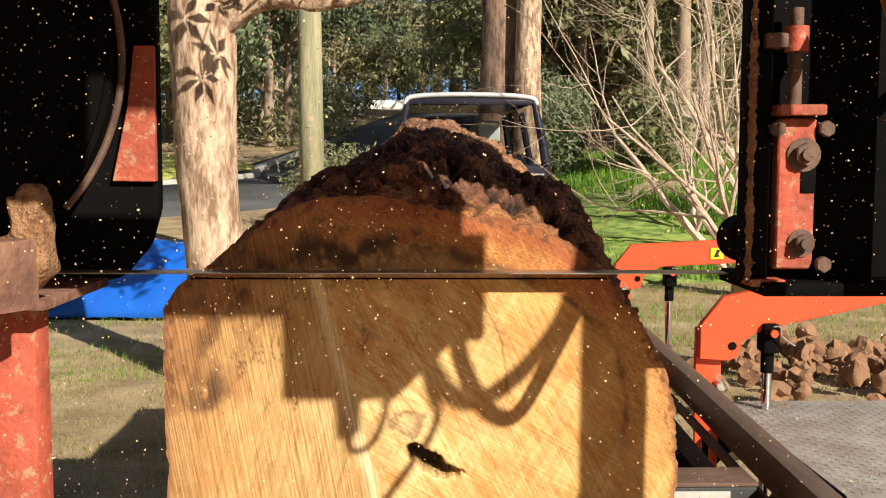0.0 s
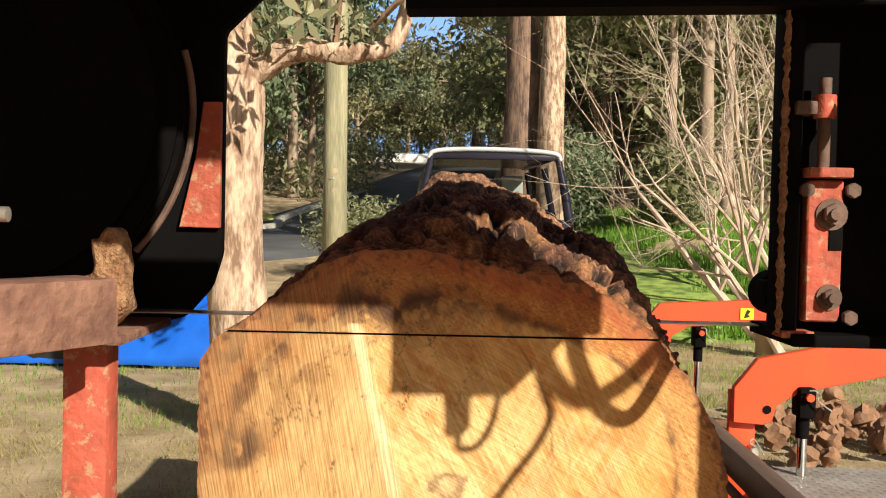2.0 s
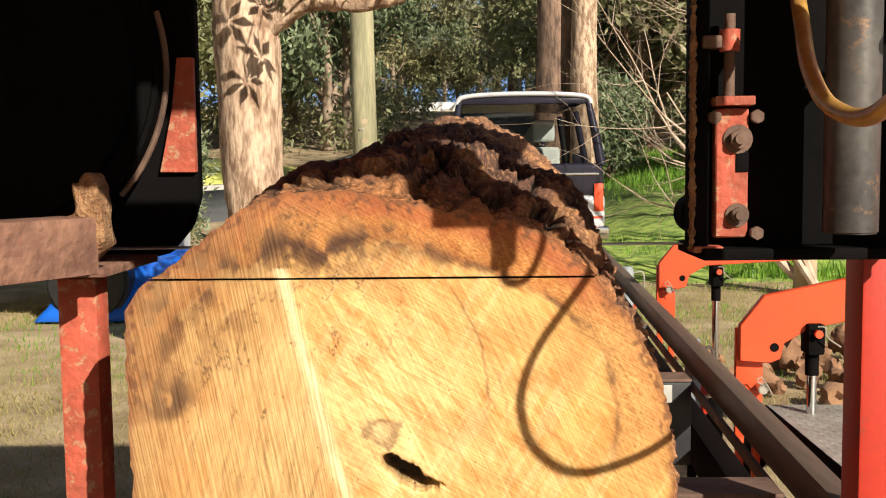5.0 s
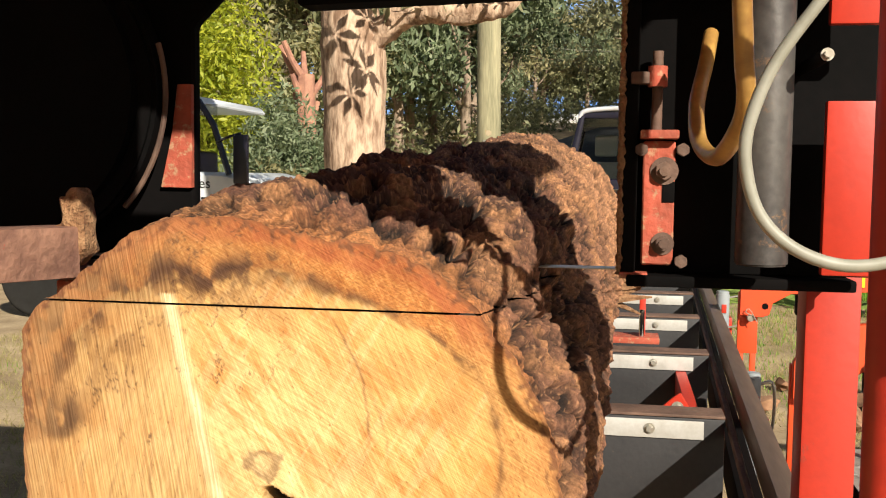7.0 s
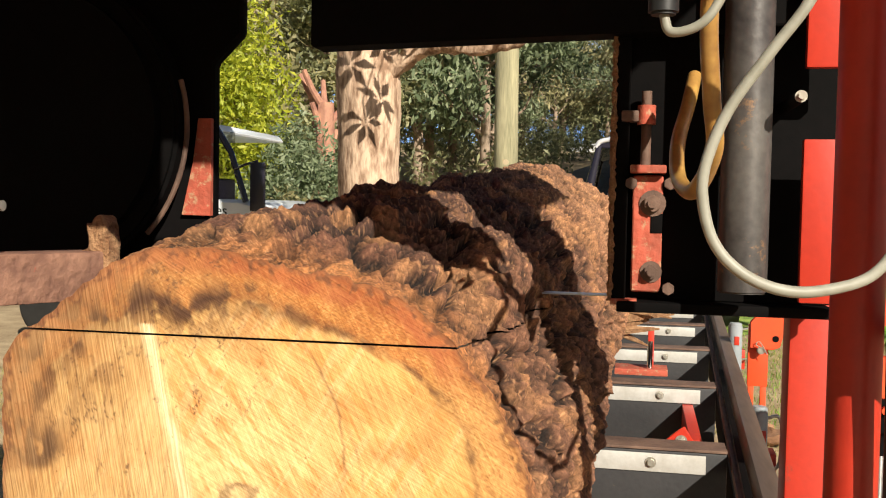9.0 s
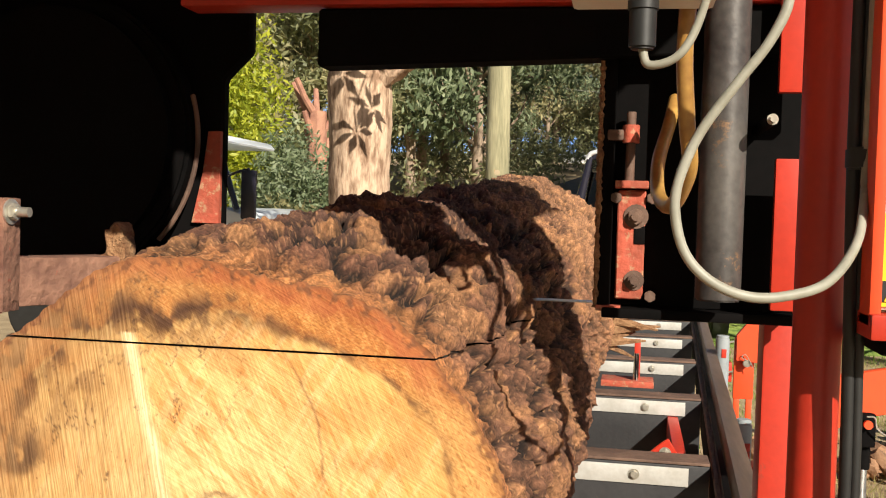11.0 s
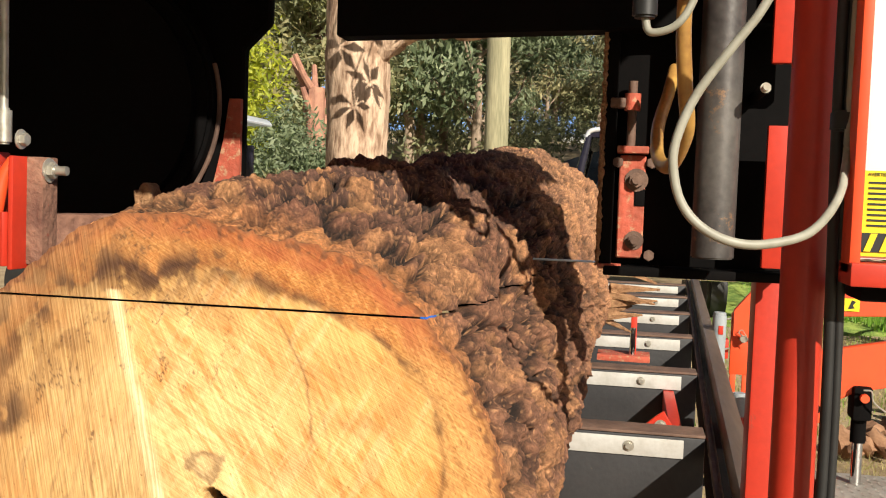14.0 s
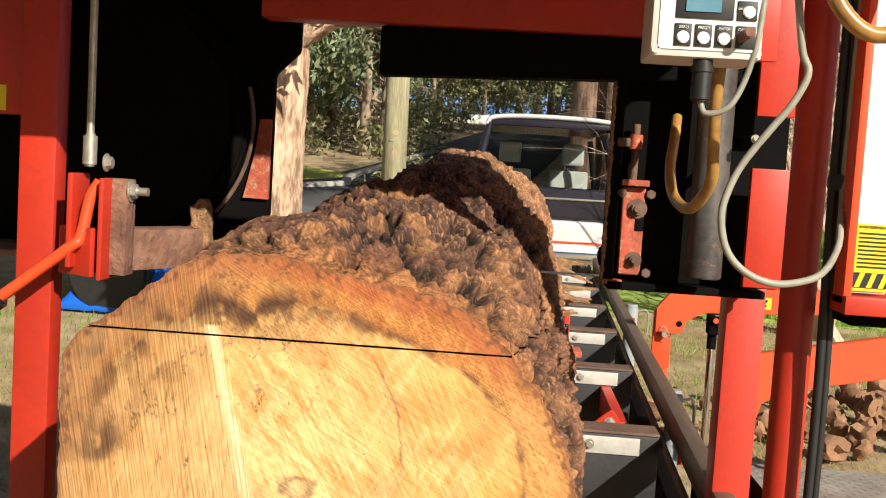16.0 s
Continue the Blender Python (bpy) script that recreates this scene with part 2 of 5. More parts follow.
def arrays(name, verts, faces, material, smooth=False, colours=None, floats=None):
    """A mesh from arrays; colours and floats are stored by vertex."""
    me = bpy.data.meshes.new(name)
    verts, faces = np.asarray(verts, dtype=np.float32), np.asarray(faces, dtype=np.int32)
    k = faces.shape[1]
    me.vertices.add(len(verts))
    me.vertices.foreach_set("co", verts.ravel())
    me.loops.add(faces.size)
    me.loops.foreach_set("vertex_index", faces.ravel())
    me.polygons.add(len(faces))
    me.polygons.foreach_set("loop_start", np.arange(len(faces), dtype=np.int32) * k)
    me.polygons.foreach_set("loop_total", np.full(len(faces), k, dtype=np.int32))
    me.update(calc_edges=True)
    if colours is not None:
        at = me.color_attributes.new("tone", "FLOAT_COLOR", "POINT")
        at.data.foreach_set("color", np.c_[colours, np.ones(len(colours))].astype(np.float32).ravel())
    if floats is not None:
        at = me.attributes.new("height", "FLOAT", "POINT")
        at.data.foreach_set("value", np.asarray(floats, dtype=np.float32))
    me.materials.append(material)
    if smooth:
        me.shade_smooth()
    return me


# ---- smooth random fields ----
def hash3(i, j, k, seed=0):
    h = (i.astype(np.int64) * 374761393 + j.astype(np.int64) * 668265263 + k.astype(np.int64) * 2147483647 + seed * 1274126177) & 0x7FFFFFFF
    h = (h ^ (h >> 13)) * 1274126177 & 0x7FFFFFFF
    h = (h ^ (h >> 16)) * 374761393 & 0x7FFFFFFF
    return ((h ^ (h >> 15)) & 0xFFFFFF) / float(0xFFFFFF)


def field(x, y, z, seed=0):
    """Value noise, 0 to 1."""
    i, j, k = np.floor(x), np.floor(y), np.floor(z)
    u, v, w = x - i, y - j, z - k
    u, v, w = (t * t * (3 - 2 * t) for t in (u, v, w))
    out = 0
    for a in (0, 1):
        for b in (0, 1):
            for c in (0, 1):
                out = out + hash3(i + a, j + b, k + c, seed) * (u if a else 1 - u) * (v if b else 1 - v) * (w if c else 1 - w)
    return out


def fbm(x, y, z, octaves=4, seed=0):
    s, a, t = 0, 0.5, 0
    for o in range(octaves):
        s, t = s + a * field(x, y, z, seed + o), t + a
        x, y, z, a = x * 2.03, y * 2.03, z * 2.03, a * 0.5
    return s / t


def cells(u, v, seed=0):
    """Distance to the border between scattered cells, and a value for each cell."""
    i, j = np.floor(u), np.floor(v)
    d1, d2, val = np.full(u.shape, 9.0), np.full(u.shape, 9.0), np.zeros(u.shape)
    zero = np.zeros_like(i)
    for a in (-1, 0, 1):
        for b in (-1, 0, 1):
            px, py = i + a + hash3(i + a, j + b, zero, seed), j + b + hash3(i + a, j + b, zero, seed + 7)
            d = np.hypot(px - u, py - v)
            near = d < d1
            d2 = np.where(near, d1, np.minimum(d2, d))
            val = np.where(near, hash3(i + a, j + b, zero, seed + 3), val)
            d1 = np.minimum(d1, d)
    return d2 - d1, val


# ---- ground, road ----
def lie(x, y):
    """Height of the land: level yard, then a slope up to the road and the woods."""
    t = np.clip((np.asarray(y, dtype=float) - 11.0) / 10.0, 0, None)
    rise = 10 * 0.1 * np.where(t < 1, t * t / 2, t - 0.5)
    s = np.clip((np.asarray(x, dtype=float) - 1.6) / 2.5, 0, 1) * np.clip((np.asarray(y, dtype=float) - 9.5) / 9.0, 0, 1)
    return np.minimum(rise, 6.0) + 0.75 * s * s * (3 - 2 * s)


def make_ground():
    xs = np.concatenate([np.linspace(-400, -14, 18), np.linspace(-12, 14, 150), np.linspace(16, 400, 18)])
    ys = np.concatenate([np.linspace(-300, -4, 12), np.linspace(-3, 14, 110), np.linspace(14.4, 80, 70), np.linspace(90, 900, 14)])
    X, Y = np.meshgrid(xs, ys)
    near = np.clip(1 - np.abs(X) / 12, 0, 1) * np.clip((16 - Y) / 4, 0, 1) * np.clip((Y + 4) / 2, 0, 1)
    Z = lie(X, Y) + near * 0.05 * (fbm(X * 1.7, Y * 1.7, X * 0, 4, 5) - 0.5) + near * 0.02 * (field(X * 9, Y * 9, X * 0, 8) - 0.5)
    nx = len(xs)
    idx = np.arange(len(ys) * nx).reshape(len(ys), nx)
    F = np.stack([idx[:-1, :-1], idx[:-1, 1:], idx[1:, 1:], idx[1:, :-1]], -1).reshape(-1, 4)
    me = arrays("ground", np.stack([X, Y, Z], -1).reshape(-1, 3), F, GROUNDM, True)
    return tagged(new("ground", me), "dry straw-coloured ground with patchy grass and dirt", "ground", kind="structure")


def ribbon(name, centre, half, lift, material, label, kind="structure", drop=0.0):
    """A strip laid on the land along a centre line, with sides."""
    P = spline(centre, 14)
    V, F = [], []
    for i, p in enumerate(P):
        d = (P[min(i + 1, len(P) - 1)] - P[max(i - 1, 0)]).normalized()
        s = Vector((d.y, -d.x, 0))
        for k, w in enumerate((-half, -half, half, half)):
            q = p + s * w
            V.append((q.x, q.y, float(lie(q.x, q.y)) + (lift if k in (1, 2) else -0.1)))
        if i:
            o = 4 * i
            for k in range(3):
                F.append((o + k - 4, o + k - 3, o + k + 1, o + k))
    return tagged(new(name, arrays(name, V, F, material)), label, name, kind=kind)


make_ground()
ROAD = [(-60, 20, 0), (-20, 19.6, 0), (-9, 20, 0), (-4.5, 22, 0), (-2.2, 28, 0), (-0.6, 40, 0), (1.5, 56, 0), (6, 80, 0)]
ribbon("road", ROAD, 2.6, 0.05, ASPHALT, "dark grey asphalt road with leaf shadows")
ribbon("kerb", [(x - 2.0 * (y > 25), y + 2.9 * (y < 25) - 0.2, 0) for x, y, z in ROAD[:6]], 0.12, 0.16, CONCRETE, "pale concrete kerb along the road")
ribbon("lawn", [(-60, 27, 0), (-20, 27, 0), (-10, 27, 0), (-6.6, 30, 0)], 3.6, 0.06, LAWN, "sunlit yellow-green mown verge")


# ---- the log ----
LOG_END, KERF, KERF_END = 2.25, 1.2, 0.80
PROFILE = [(-0.25, 0.86), (-0.262, 1.0), (-0.268, 1.165), (-0.245, 1.203), (-0.218, 1.233), (-0.162, 1.270), (-0.12, 1.293), (-0.04, 1.305),
           (0.038, 1.302), (0.112, 1.286), (0.167, 1.262), (0.222, 1.228), (0.250, 1.17), (0.277, 1.12), (0.292, 1.05), (0.288, 0.96), (0.25, 0.88), (0.15, 0.84), (-0.1, 0.83)]


RIM = [(-0.25, 0.86), (-0.262, 1.0), (-0.268, 1.165), (-0.25, 1.192), (-0.22, 1.212), (-0.18, 1.243), (-0.137, 1.274), (-0.096, 1.287), (-0.054, 1.284), (0.0, 1.277), (0.052, 1.268),
       (0.122, 1.254), (0.165, 1.234), (0.194, 1.210), (0.219, 1.183), (0.248, 1.146), (0.268, 1.107), (0.280, 1.061), (0.278, 0.96), (0.25, 0.88), (0.15, 0.84), (-0.1, 0.83)]
# where the sapwood meets the heartwood on the sawn end, and how wide the dark stain is there
STAIN = [(0.225, 1.05, 0.0035), (0.220, 1.091, 0.005), (0.215, 1.12, 0.0055), (0.193, 1.153, 0.005), (0.144, 1.185, 0.004), (0.079, 1.210, 0.006), (0.025, 1.222, 0.009), (-0.01, 1.228, 0.009),
         (-0.06, 1.218, 0.010), (-0.105, 1.228, 0.012), (-0.134, 1.216, 0.013), (-0.170, 1.200, 0.014), (-0.200, 1.165, 0.014), (-0.228, 1.12, 0.014), (-0.245, 1.07, 0.010)]


def log_rim(angles, outline):
    """Radius of the log at each angle about its middle."""
    pts = [(x - 0.02, z - 1.05) for x, z in outline]
    a = np.array([math.atan2(z, x) for x, z in pts])
    r = np.array([math.hypot(x, z) for x, z in pts])
    o = np.argsort(a)
    return np.interp(angles, a[o], r[o], period=2 * math.pi)


def log_material():
    m = bpy.data.materials.new("end_grain")
    m.use_nodes = True
    n, l = m.node_tree.nodes, m.node_tree.links
    b = n["Principled BSDF"]
    tone = n.new("ShaderNodeVertexColor")
    tone.layer_name = "tone"
    tc = n.new("ShaderNodeTexCoord")

    zone = n.new("ShaderNodeAttribute")
    zone.attribute_name = "height"

    def noise_of(scale, stretch, turn=0.0, detail=8.0):
        """Noise drawn out along one direction of the face."""
        m1, m2 = n.new("ShaderNodeMapping"), n.new("ShaderNodeMapping")
        m1.inputs["Rotation"].default_value, m2.inputs["Scale"].default_value = (0, radians(turn), 0), stretch
        l.new(tc.outputs["Object"], m1.inputs[0])
        l.new(m1.outputs[0], m2.inputs[0])
        t = n.new("ShaderNodeTexNoise")
        t.inputs["Scale"].default_value, t.inputs["Detail"].default_value, t.inputs["Distortion"].default_value = scale, detail, 0.1
        l.new(m2.outputs[0], t.inputs["Vector"])
        return t.outputs[0]

    def blend(fac, p, q, way="FLOAT"):
        x = n.new("ShaderNodeMix")
        l.new(fac, x.inputs[0])
        l.new(p, x.inputs[2])
        l.new(q, x.inputs[3])
        return x.outputs[0]

    saw = noise_of(260, (0.06, 1, 1.5), -30)
    saw2 = noise_of(220, (0.05, 1, 1.5), -64)
    grain = noise_of(240, (1.6, 1, 0.04), 10)
    spots = noise_of(24, (1, 1, 1))
    fleck = noise_of(330, (1, 1, 0.55), 30, 3)
    sum1 = n.new("ShaderNodeMath")
    sum1.operation = "ADD"
    l.new(saw, sum1.inputs[0])
    l.new(saw2, sum1.inputs[1])
    half_sum = n.new("ShaderNodeMath")
    half_sum.operation = "MULTIPLY"
    half_sum.inputs[1].default_value = 0.5
    l.new(sum1.outputs[0], half_sum.inputs[0])
    a = blend(zone.outputs["Fac"], half_sum.outputs[0], grain)
    c = n.new("ShaderNodeMath")
    c.operation = "MULTIPLY_ADD"
    c.inputs[1].default_value = 0.5
    l.new(spots, c.inputs[0])
    l.new(a, c.inputs[2])
    ramp = n.new("ShaderNodeValToRGB")
    ramp.color_ramp.elements[0].position, ramp.color_ramp.elements[1].position = 0.60, 0.86
    ramp.color_ramp.elements[0].color, ramp.color_ramp.elements[1].color = (0.72, 0.62, 0.52, 1), (1.05, 1.05, 1.05, 1)
    l.new(c.outputs[0], ramp.inputs[0])
    mx = n.new("ShaderNodeMix")
    mx.data_type, mx.blend_type = "RGBA", "MULTIPLY"
    mx.inputs[0].default_value = 1.0
    l.new(tone.outputs[0], mx.inputs[6])
    l.new(ramp.outputs[0], mx.inputs[7])
    fr = n.new("ShaderNodeValToRGB")
    fr.color_ramp.elements[0].position, fr.color_ramp.elements[1].position = 0.26, 0.36
    fr.color_ramp.elements[0].color = (0.45, 0.33, 0.22, 1)
    l.new(fleck, fr.inputs[0])
    m3 = n.new("ShaderNodeMix")
    m3.data_type, m3.blend_type = "RGBA", "MULTIPLY"
    m3.inputs[0].default_value = 0.8
    l.new(mx.outputs[2], m3.inputs[6])
    l.new(fr.outputs[0], m3.inputs[7])
    l.new(m3.outputs[2], b.inputs["Base Color"])
    b.inputs["Roughness"].default_value = 0.75
    bp = n.new("ShaderNodeBump")
    bp.inputs["Strength"].default_value, bp.inputs["Distance"].default_value = 0.5, 0.003
    l.new(c.outputs[0], bp.inputs["Height"])
    l.new(bp.outputs[0], b.inputs["Normal"])
    return m


def bark_material():
    m = bpy.data.materials.new("log_bark")
    m.use_nodes = True
    n, l = m.node_tree.nodes, m.node_tree.links
    b = n["Principled BSDF"]
    tone = n.new("ShaderNodeVertexColor")
    tone.layer_name = "tone"
    tc = n.new("ShaderNodeTexCoord")
    t = n.new("ShaderNodeTexNoise")
    t.inputs["Scale"].default_value, t.inputs["Detail"].default_value, t.inputs["Roughness"].default_value = 70, 10, 0.75
    l.new(tc.outputs["Object"], t.inputs["Vector"])
    ramp = n.new("ShaderNodeValToRGB")
    ramp.color_ramp.elements[0].position, ramp.color_ramp.elements[1].position = 0.40, 0.60
    ramp.color_ramp.elements[0].color, ramp.color_ramp.elements[1].color = (0.50, 0.46, 0.43, 1), (1.55, 1.5, 1.45, 1)
    t2 = n.new("ShaderNodeTexNoise")
    t2.inputs["Scale"].default_value, t2.inputs["Detail"].default_value, t2.inputs["Roughness"].default_value = 240, 6, 0.8
    l.new(tc.outputs["Object"], t2.inputs["Vector"])
    both = n.new("ShaderNodeMath")
    both.operation = "MULTIPLY_ADD"
    both.inputs[1].default_value = 0.55
    l.new(t2.outputs[0], both.inputs[0])
    sub = n.new("ShaderNodeMath")
    sub.operation = "MULTIPLY"
    sub.inputs[1].default_value = 0.45
    l.new(t.outputs[0], sub.inputs[0])
    l.new(sub.outputs[0], both.inputs[2])
    l.new(both.outputs[0], ramp.inputs[0])
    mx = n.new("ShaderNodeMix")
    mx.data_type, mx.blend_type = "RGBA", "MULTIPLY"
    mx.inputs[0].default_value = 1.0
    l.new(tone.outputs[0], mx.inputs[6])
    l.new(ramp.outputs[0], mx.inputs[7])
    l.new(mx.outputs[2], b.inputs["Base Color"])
    b.inputs["Roughness"].default_value = 0.95
    bp = n.new("ShaderNodeBump")
    bp.inputs["Strength"].default_value, bp.inputs["Distance"].default_value = 1.0, 0.007
    l.new(both.outputs[0], bp.inputs["Height"])
    l.new(bp.outputs[0], b.inputs["Normal"])
    return m


def make_log():
    na, ny = 680, 520
    th = np.linspace(-math.pi, math.pi, na, endpoint=False)
    yy = LOG_END * np.linspace(0, 1, ny) ** 1.6
    TH, YY = np.meshgrid(th, yy)
    grow = np.hypot(np.cos(TH) * (1 + 0.015 * YY), np.sin(TH) * (1 + 0.14 * YY))
    flare = np.clip(YY / 0.11, 0, 1)
    flare = flare * flare * (3 - 2 * flare)
    shorn = np.clip((TH - 1.75) / 0.5, 0, 1)
    rim = log_rim(th, RIM)[None, :]
    R = rim * (1 - flare) + (log_rim(th, PROFILE)[None, :] * grow * (1 - shorn) + rim * (1 - 0.02 * YY) * shorn) * flare
    X0, Z0 = 0.02 + 0.012 * YY + R * np.cos(TH), 1.05 + 0.03 * YY + R * np.sin(TH)
    u, v = TH * 0.27, YY
    wx, wy = 0.05 * (fbm(u * 13, v * 9, u * 0, 4, 2) - 0.5), 0.06 * (fbm(u * 13, v * 9, u * 0 + 5, 4, 4) - 0.5)
    wx = wx + 0.010 * (fbm(u * 70, v * 60, u * 0, 3, 6) - 0.5)
    wy = wy + 0.014 * (fbm(u * 70, v * 60, u * 0 + 9, 3, 8) - 0.5)
    edge1, val1 = cells((u + wx) / 0.036, (v + wy) / 0.062, 11)
    edge2, val2 = cells((u + wx * 1.4) / 0.014, (v - wy * 1.2) / 0.024, 21)
    edge3, val3 = cells((u - wx) / 0.0062, (v + wy) / 0.0085, 27)
    rough = fbm(u * 95, v * 70, u * 0, 5, 31)
    lumps = fbm(u * 8, v * 5.5, u * 0, 3, 41)
    rift = np.clip(1 - np.abs(fbm(u * 17 + wx * 20, v * 9, u * 0, 4, 39) - 0.5) * 11, 0, 1)
    plates = np.clip(edge1 * 6.0, 0, 1) ** 0.5
    chips = np.clip(edge2 * 5.0, 0, 1) ** 0.5
    grit = np.clip(edge3 * 3, 0, 1) * val3
    flat = (X0 < -0.235) & (Z0 < 1.21)
    crumb = np.clip((rough - 0.5) * 2.4 + 0.5, 0, 1)
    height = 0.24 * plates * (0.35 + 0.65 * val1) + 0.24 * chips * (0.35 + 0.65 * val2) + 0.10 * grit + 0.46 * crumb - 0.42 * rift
    deep = 0.060 * (lumps - 0.47) + 0.019 * (height - 0.42) - 0.010 * rift + 0.016 * (fbm(u * 24, v * 13, u * 0, 4, 35) - 0.5)
    deep = deep + 0.022 * np.exp(-((TH - 0.95) / 0.16) ** 2 - ((YY - 0.30) / 0.07) ** 2)
    deep = deep * np.where(flat, 0.10, 1.0 - 0.55 * shorn) * np.clip(0.16 + YY / 0.10, 0, 1)
    # ragged torn bark near the cut, and the pit rotted in behind it
    deep = deep + 0.007 * (fbm(TH * 22, YY * 40, TH * 0, 5, 77) - 0.5) * np.where(flat, 0.2, 1)
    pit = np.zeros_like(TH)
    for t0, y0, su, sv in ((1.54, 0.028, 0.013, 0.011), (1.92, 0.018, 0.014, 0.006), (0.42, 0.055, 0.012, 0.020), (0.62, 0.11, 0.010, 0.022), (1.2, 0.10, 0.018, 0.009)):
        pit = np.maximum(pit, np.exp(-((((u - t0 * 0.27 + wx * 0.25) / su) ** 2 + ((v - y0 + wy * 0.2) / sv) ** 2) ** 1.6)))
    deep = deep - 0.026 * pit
    R = R + deep
    X = 0.02 + 0.012 * YY + R * np.cos(TH)
    Z = 1.05 + 0.03 * YY + R * np.sin(TH)
    X = np.where(Z < 1.2, np.maximum(X, -0.266 + 0.006 * (rough - 0.5)), X)
    # low bark goes near black: crevice shade put into the colour
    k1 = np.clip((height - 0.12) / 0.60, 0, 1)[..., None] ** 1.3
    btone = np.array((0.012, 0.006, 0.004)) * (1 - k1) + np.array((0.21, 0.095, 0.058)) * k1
    grey = np.clip((fbm(u * 6, v * 4, u * 0, 3, 91) - 0.36) * 4, 0, 1)[..., None] * np.clip(np.sin(TH) * 1.5, 0, 1)[..., None]
    btone = btone * (1 - 0.6 * grey) + np.array((0.115, 0.066, 0.050)) * k1 * 0.6 * grey
    tan = np.clip((fbm(u * 20, v * 14, u * 0, 5, 95) - 0.57) * 14, 0, 1)[..., None] * (0.3 + 0.7 * k1)
    btone = btone * (1 - 0.7 * tan) + np.array((0.52, 0.26, 0.11)) * 0.7 * tan
    # right flank lifted in colour: its paler tan plus the sun falling there
    sunward = np.clip(np.cos(TH - 0.1) * 1.6 - 0.55, 0, 1)[..., None]
    btone = btone * (1 - 0.30 * sunward) + np.array((0.46, 0.23, 0.125)) * (0.05 + 0.95 * k1) * 0.30 * sunward
    raw = (np.clip(1 - YY / 0.06, 0, 1) * np.clip(rough * 2.6 - 0.5, 0, 1) * np.clip(chips * 1.2, 0, 1))[..., None]
    btone = btone * (1 - raw) + np.array((0.60, 0.25, 0.085)) * raw
    # far right stretch tinted pale and warm, sunlight put into the bark colour
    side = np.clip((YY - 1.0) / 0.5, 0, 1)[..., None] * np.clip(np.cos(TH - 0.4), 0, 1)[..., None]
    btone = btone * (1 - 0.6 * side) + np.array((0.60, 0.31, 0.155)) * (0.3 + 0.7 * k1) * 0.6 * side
    speck = np.random.default_rng(5).random(TH.shape)
    dusted = (speck > 0.95 - 0.07 * np.clip(np.sin(TH), 0, 1))[..., None] * np.clip((fbm(u * 9, v * 9, u * 0, 3, 97) - 0.3) * 3, 0, 1)[..., None]
    btone = btone * (1 - 0.5 * dusted) + np.array((0.62, 0.34, 0.165)) * 0.5 * dusted
    # random speckle; pits darkened in colour as the shade inside them
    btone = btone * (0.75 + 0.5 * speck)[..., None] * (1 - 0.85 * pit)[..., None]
    btone = np.where(flat[..., None], np.array((0.30, 0.17, 0.09)), btone)
    V = np.stack([X, YY, Z], -1).reshape(-1, 3)
    idx = np.arange(ny * na).reshape(ny, na)
    F = np.stack([idx[:-1], np.roll(idx[:-1], -1, 1), np.roll(idx[1:], -1, 1), idx[1:]], -1).reshape(-1, 4)
    # end faces: rings shrinking to the middle
    nr = 170
    rr = np.linspace(1, 0.0, nr) ** 0.85
    fx = 0.02 + (X[0] - 0.02)[None, :] * rr[:, None]
    fz = 1.05 + (Z[0] - 1.05)[None, :] * rr[:, None]
    rad = np.tile(rr[:, None], (1, na))
    ang = np.tile(th[None, :], (nr, 1))
    fy = 0.0015 * (fbm(fx * 40, fz * 40, fx * 0, 3, 51) - 0.5)
    fy[0] = YY[0]
    jag = 0.5 * (fbm(fx * 90, fz * 90, fx * 0, 3, 57) - 0.5)
    hole = np.exp(-((((fx - 0.012) / 0.024) ** 2 + ((fz - 1.004 + 0.45 * (fx - 0.01)) / 0.011) ** 2) * (1 + 3.0 * jag) + jag) ** 3)
    fy = fy + 0.03 * hole
    # stains and growth zones of the end grain
    n1 = fbm(fx * 22, fz * 22, fx * 0, 4, 61)
    n2 = fbm(fx * 70, fz * 70, fx * 0, 3, 71)
    n3 = fbm(fx * 190, fz * 150, fx * 0, 3, 73)
    patch = np.clip((0.55 * n2 + 0.45 * n3 - 0.40) * 7, 0, 1)
    dist = (1 - rad) * np.hypot(X[0] - 0.02, Z[0] - 1.05)[None, :]
    col = np.empty((nr, na, 3))
    col[:] = (0.72, 0.42, 0.135)
    zone = np.clip((-0.085 + 0.25 * (1.2 - fz) - fx) / 0.02, 0, 1)

    def lay(mask, rgb):
        k = np.clip(mask, 0, 1)[..., None]
        col[:] = col * (1 - k) + np.array(rgb) * k

    # pale heartwood, raised further as a painted highlight at the face's middle
    heart = np.exp(-(((fx + 0.02) / 0.12) ** 2 + ((fz - 1.06) / 0.13) ** 2))
    lay(heart * 0.9, (0.90, 0.66, 0.31))
    lay(np.clip((-0.10 + 0.25 * (1.2 - fz) - fx) / 0.012, 0, 1) * 0.65, (0.55, 0.345, 0.145))
    lay((n1 - 0.5) * 2.2, (0.60, 0.28, 0.09))
    px_, pz_ = fx + 0.01, fz - 1.0
    rad0 = np.hypot(px_, pz_)
    ring = 0.5 + 0.5 * np.sin(rad0 * 520 + 5 * fbm(fx * 30, fz * 30, fx * 0, 3, 81))
    lay(ring ** 3 * 0.16 * (1 - zone), (0.52, 0.27, 0.08))
    wave = fx * math.cos(0.18) - (fz - 1.0) * math.sin(0.18) + 0.028 * (fbm(fx * 12, fz * 8, fx * 0, 3, 83) - 0.5)
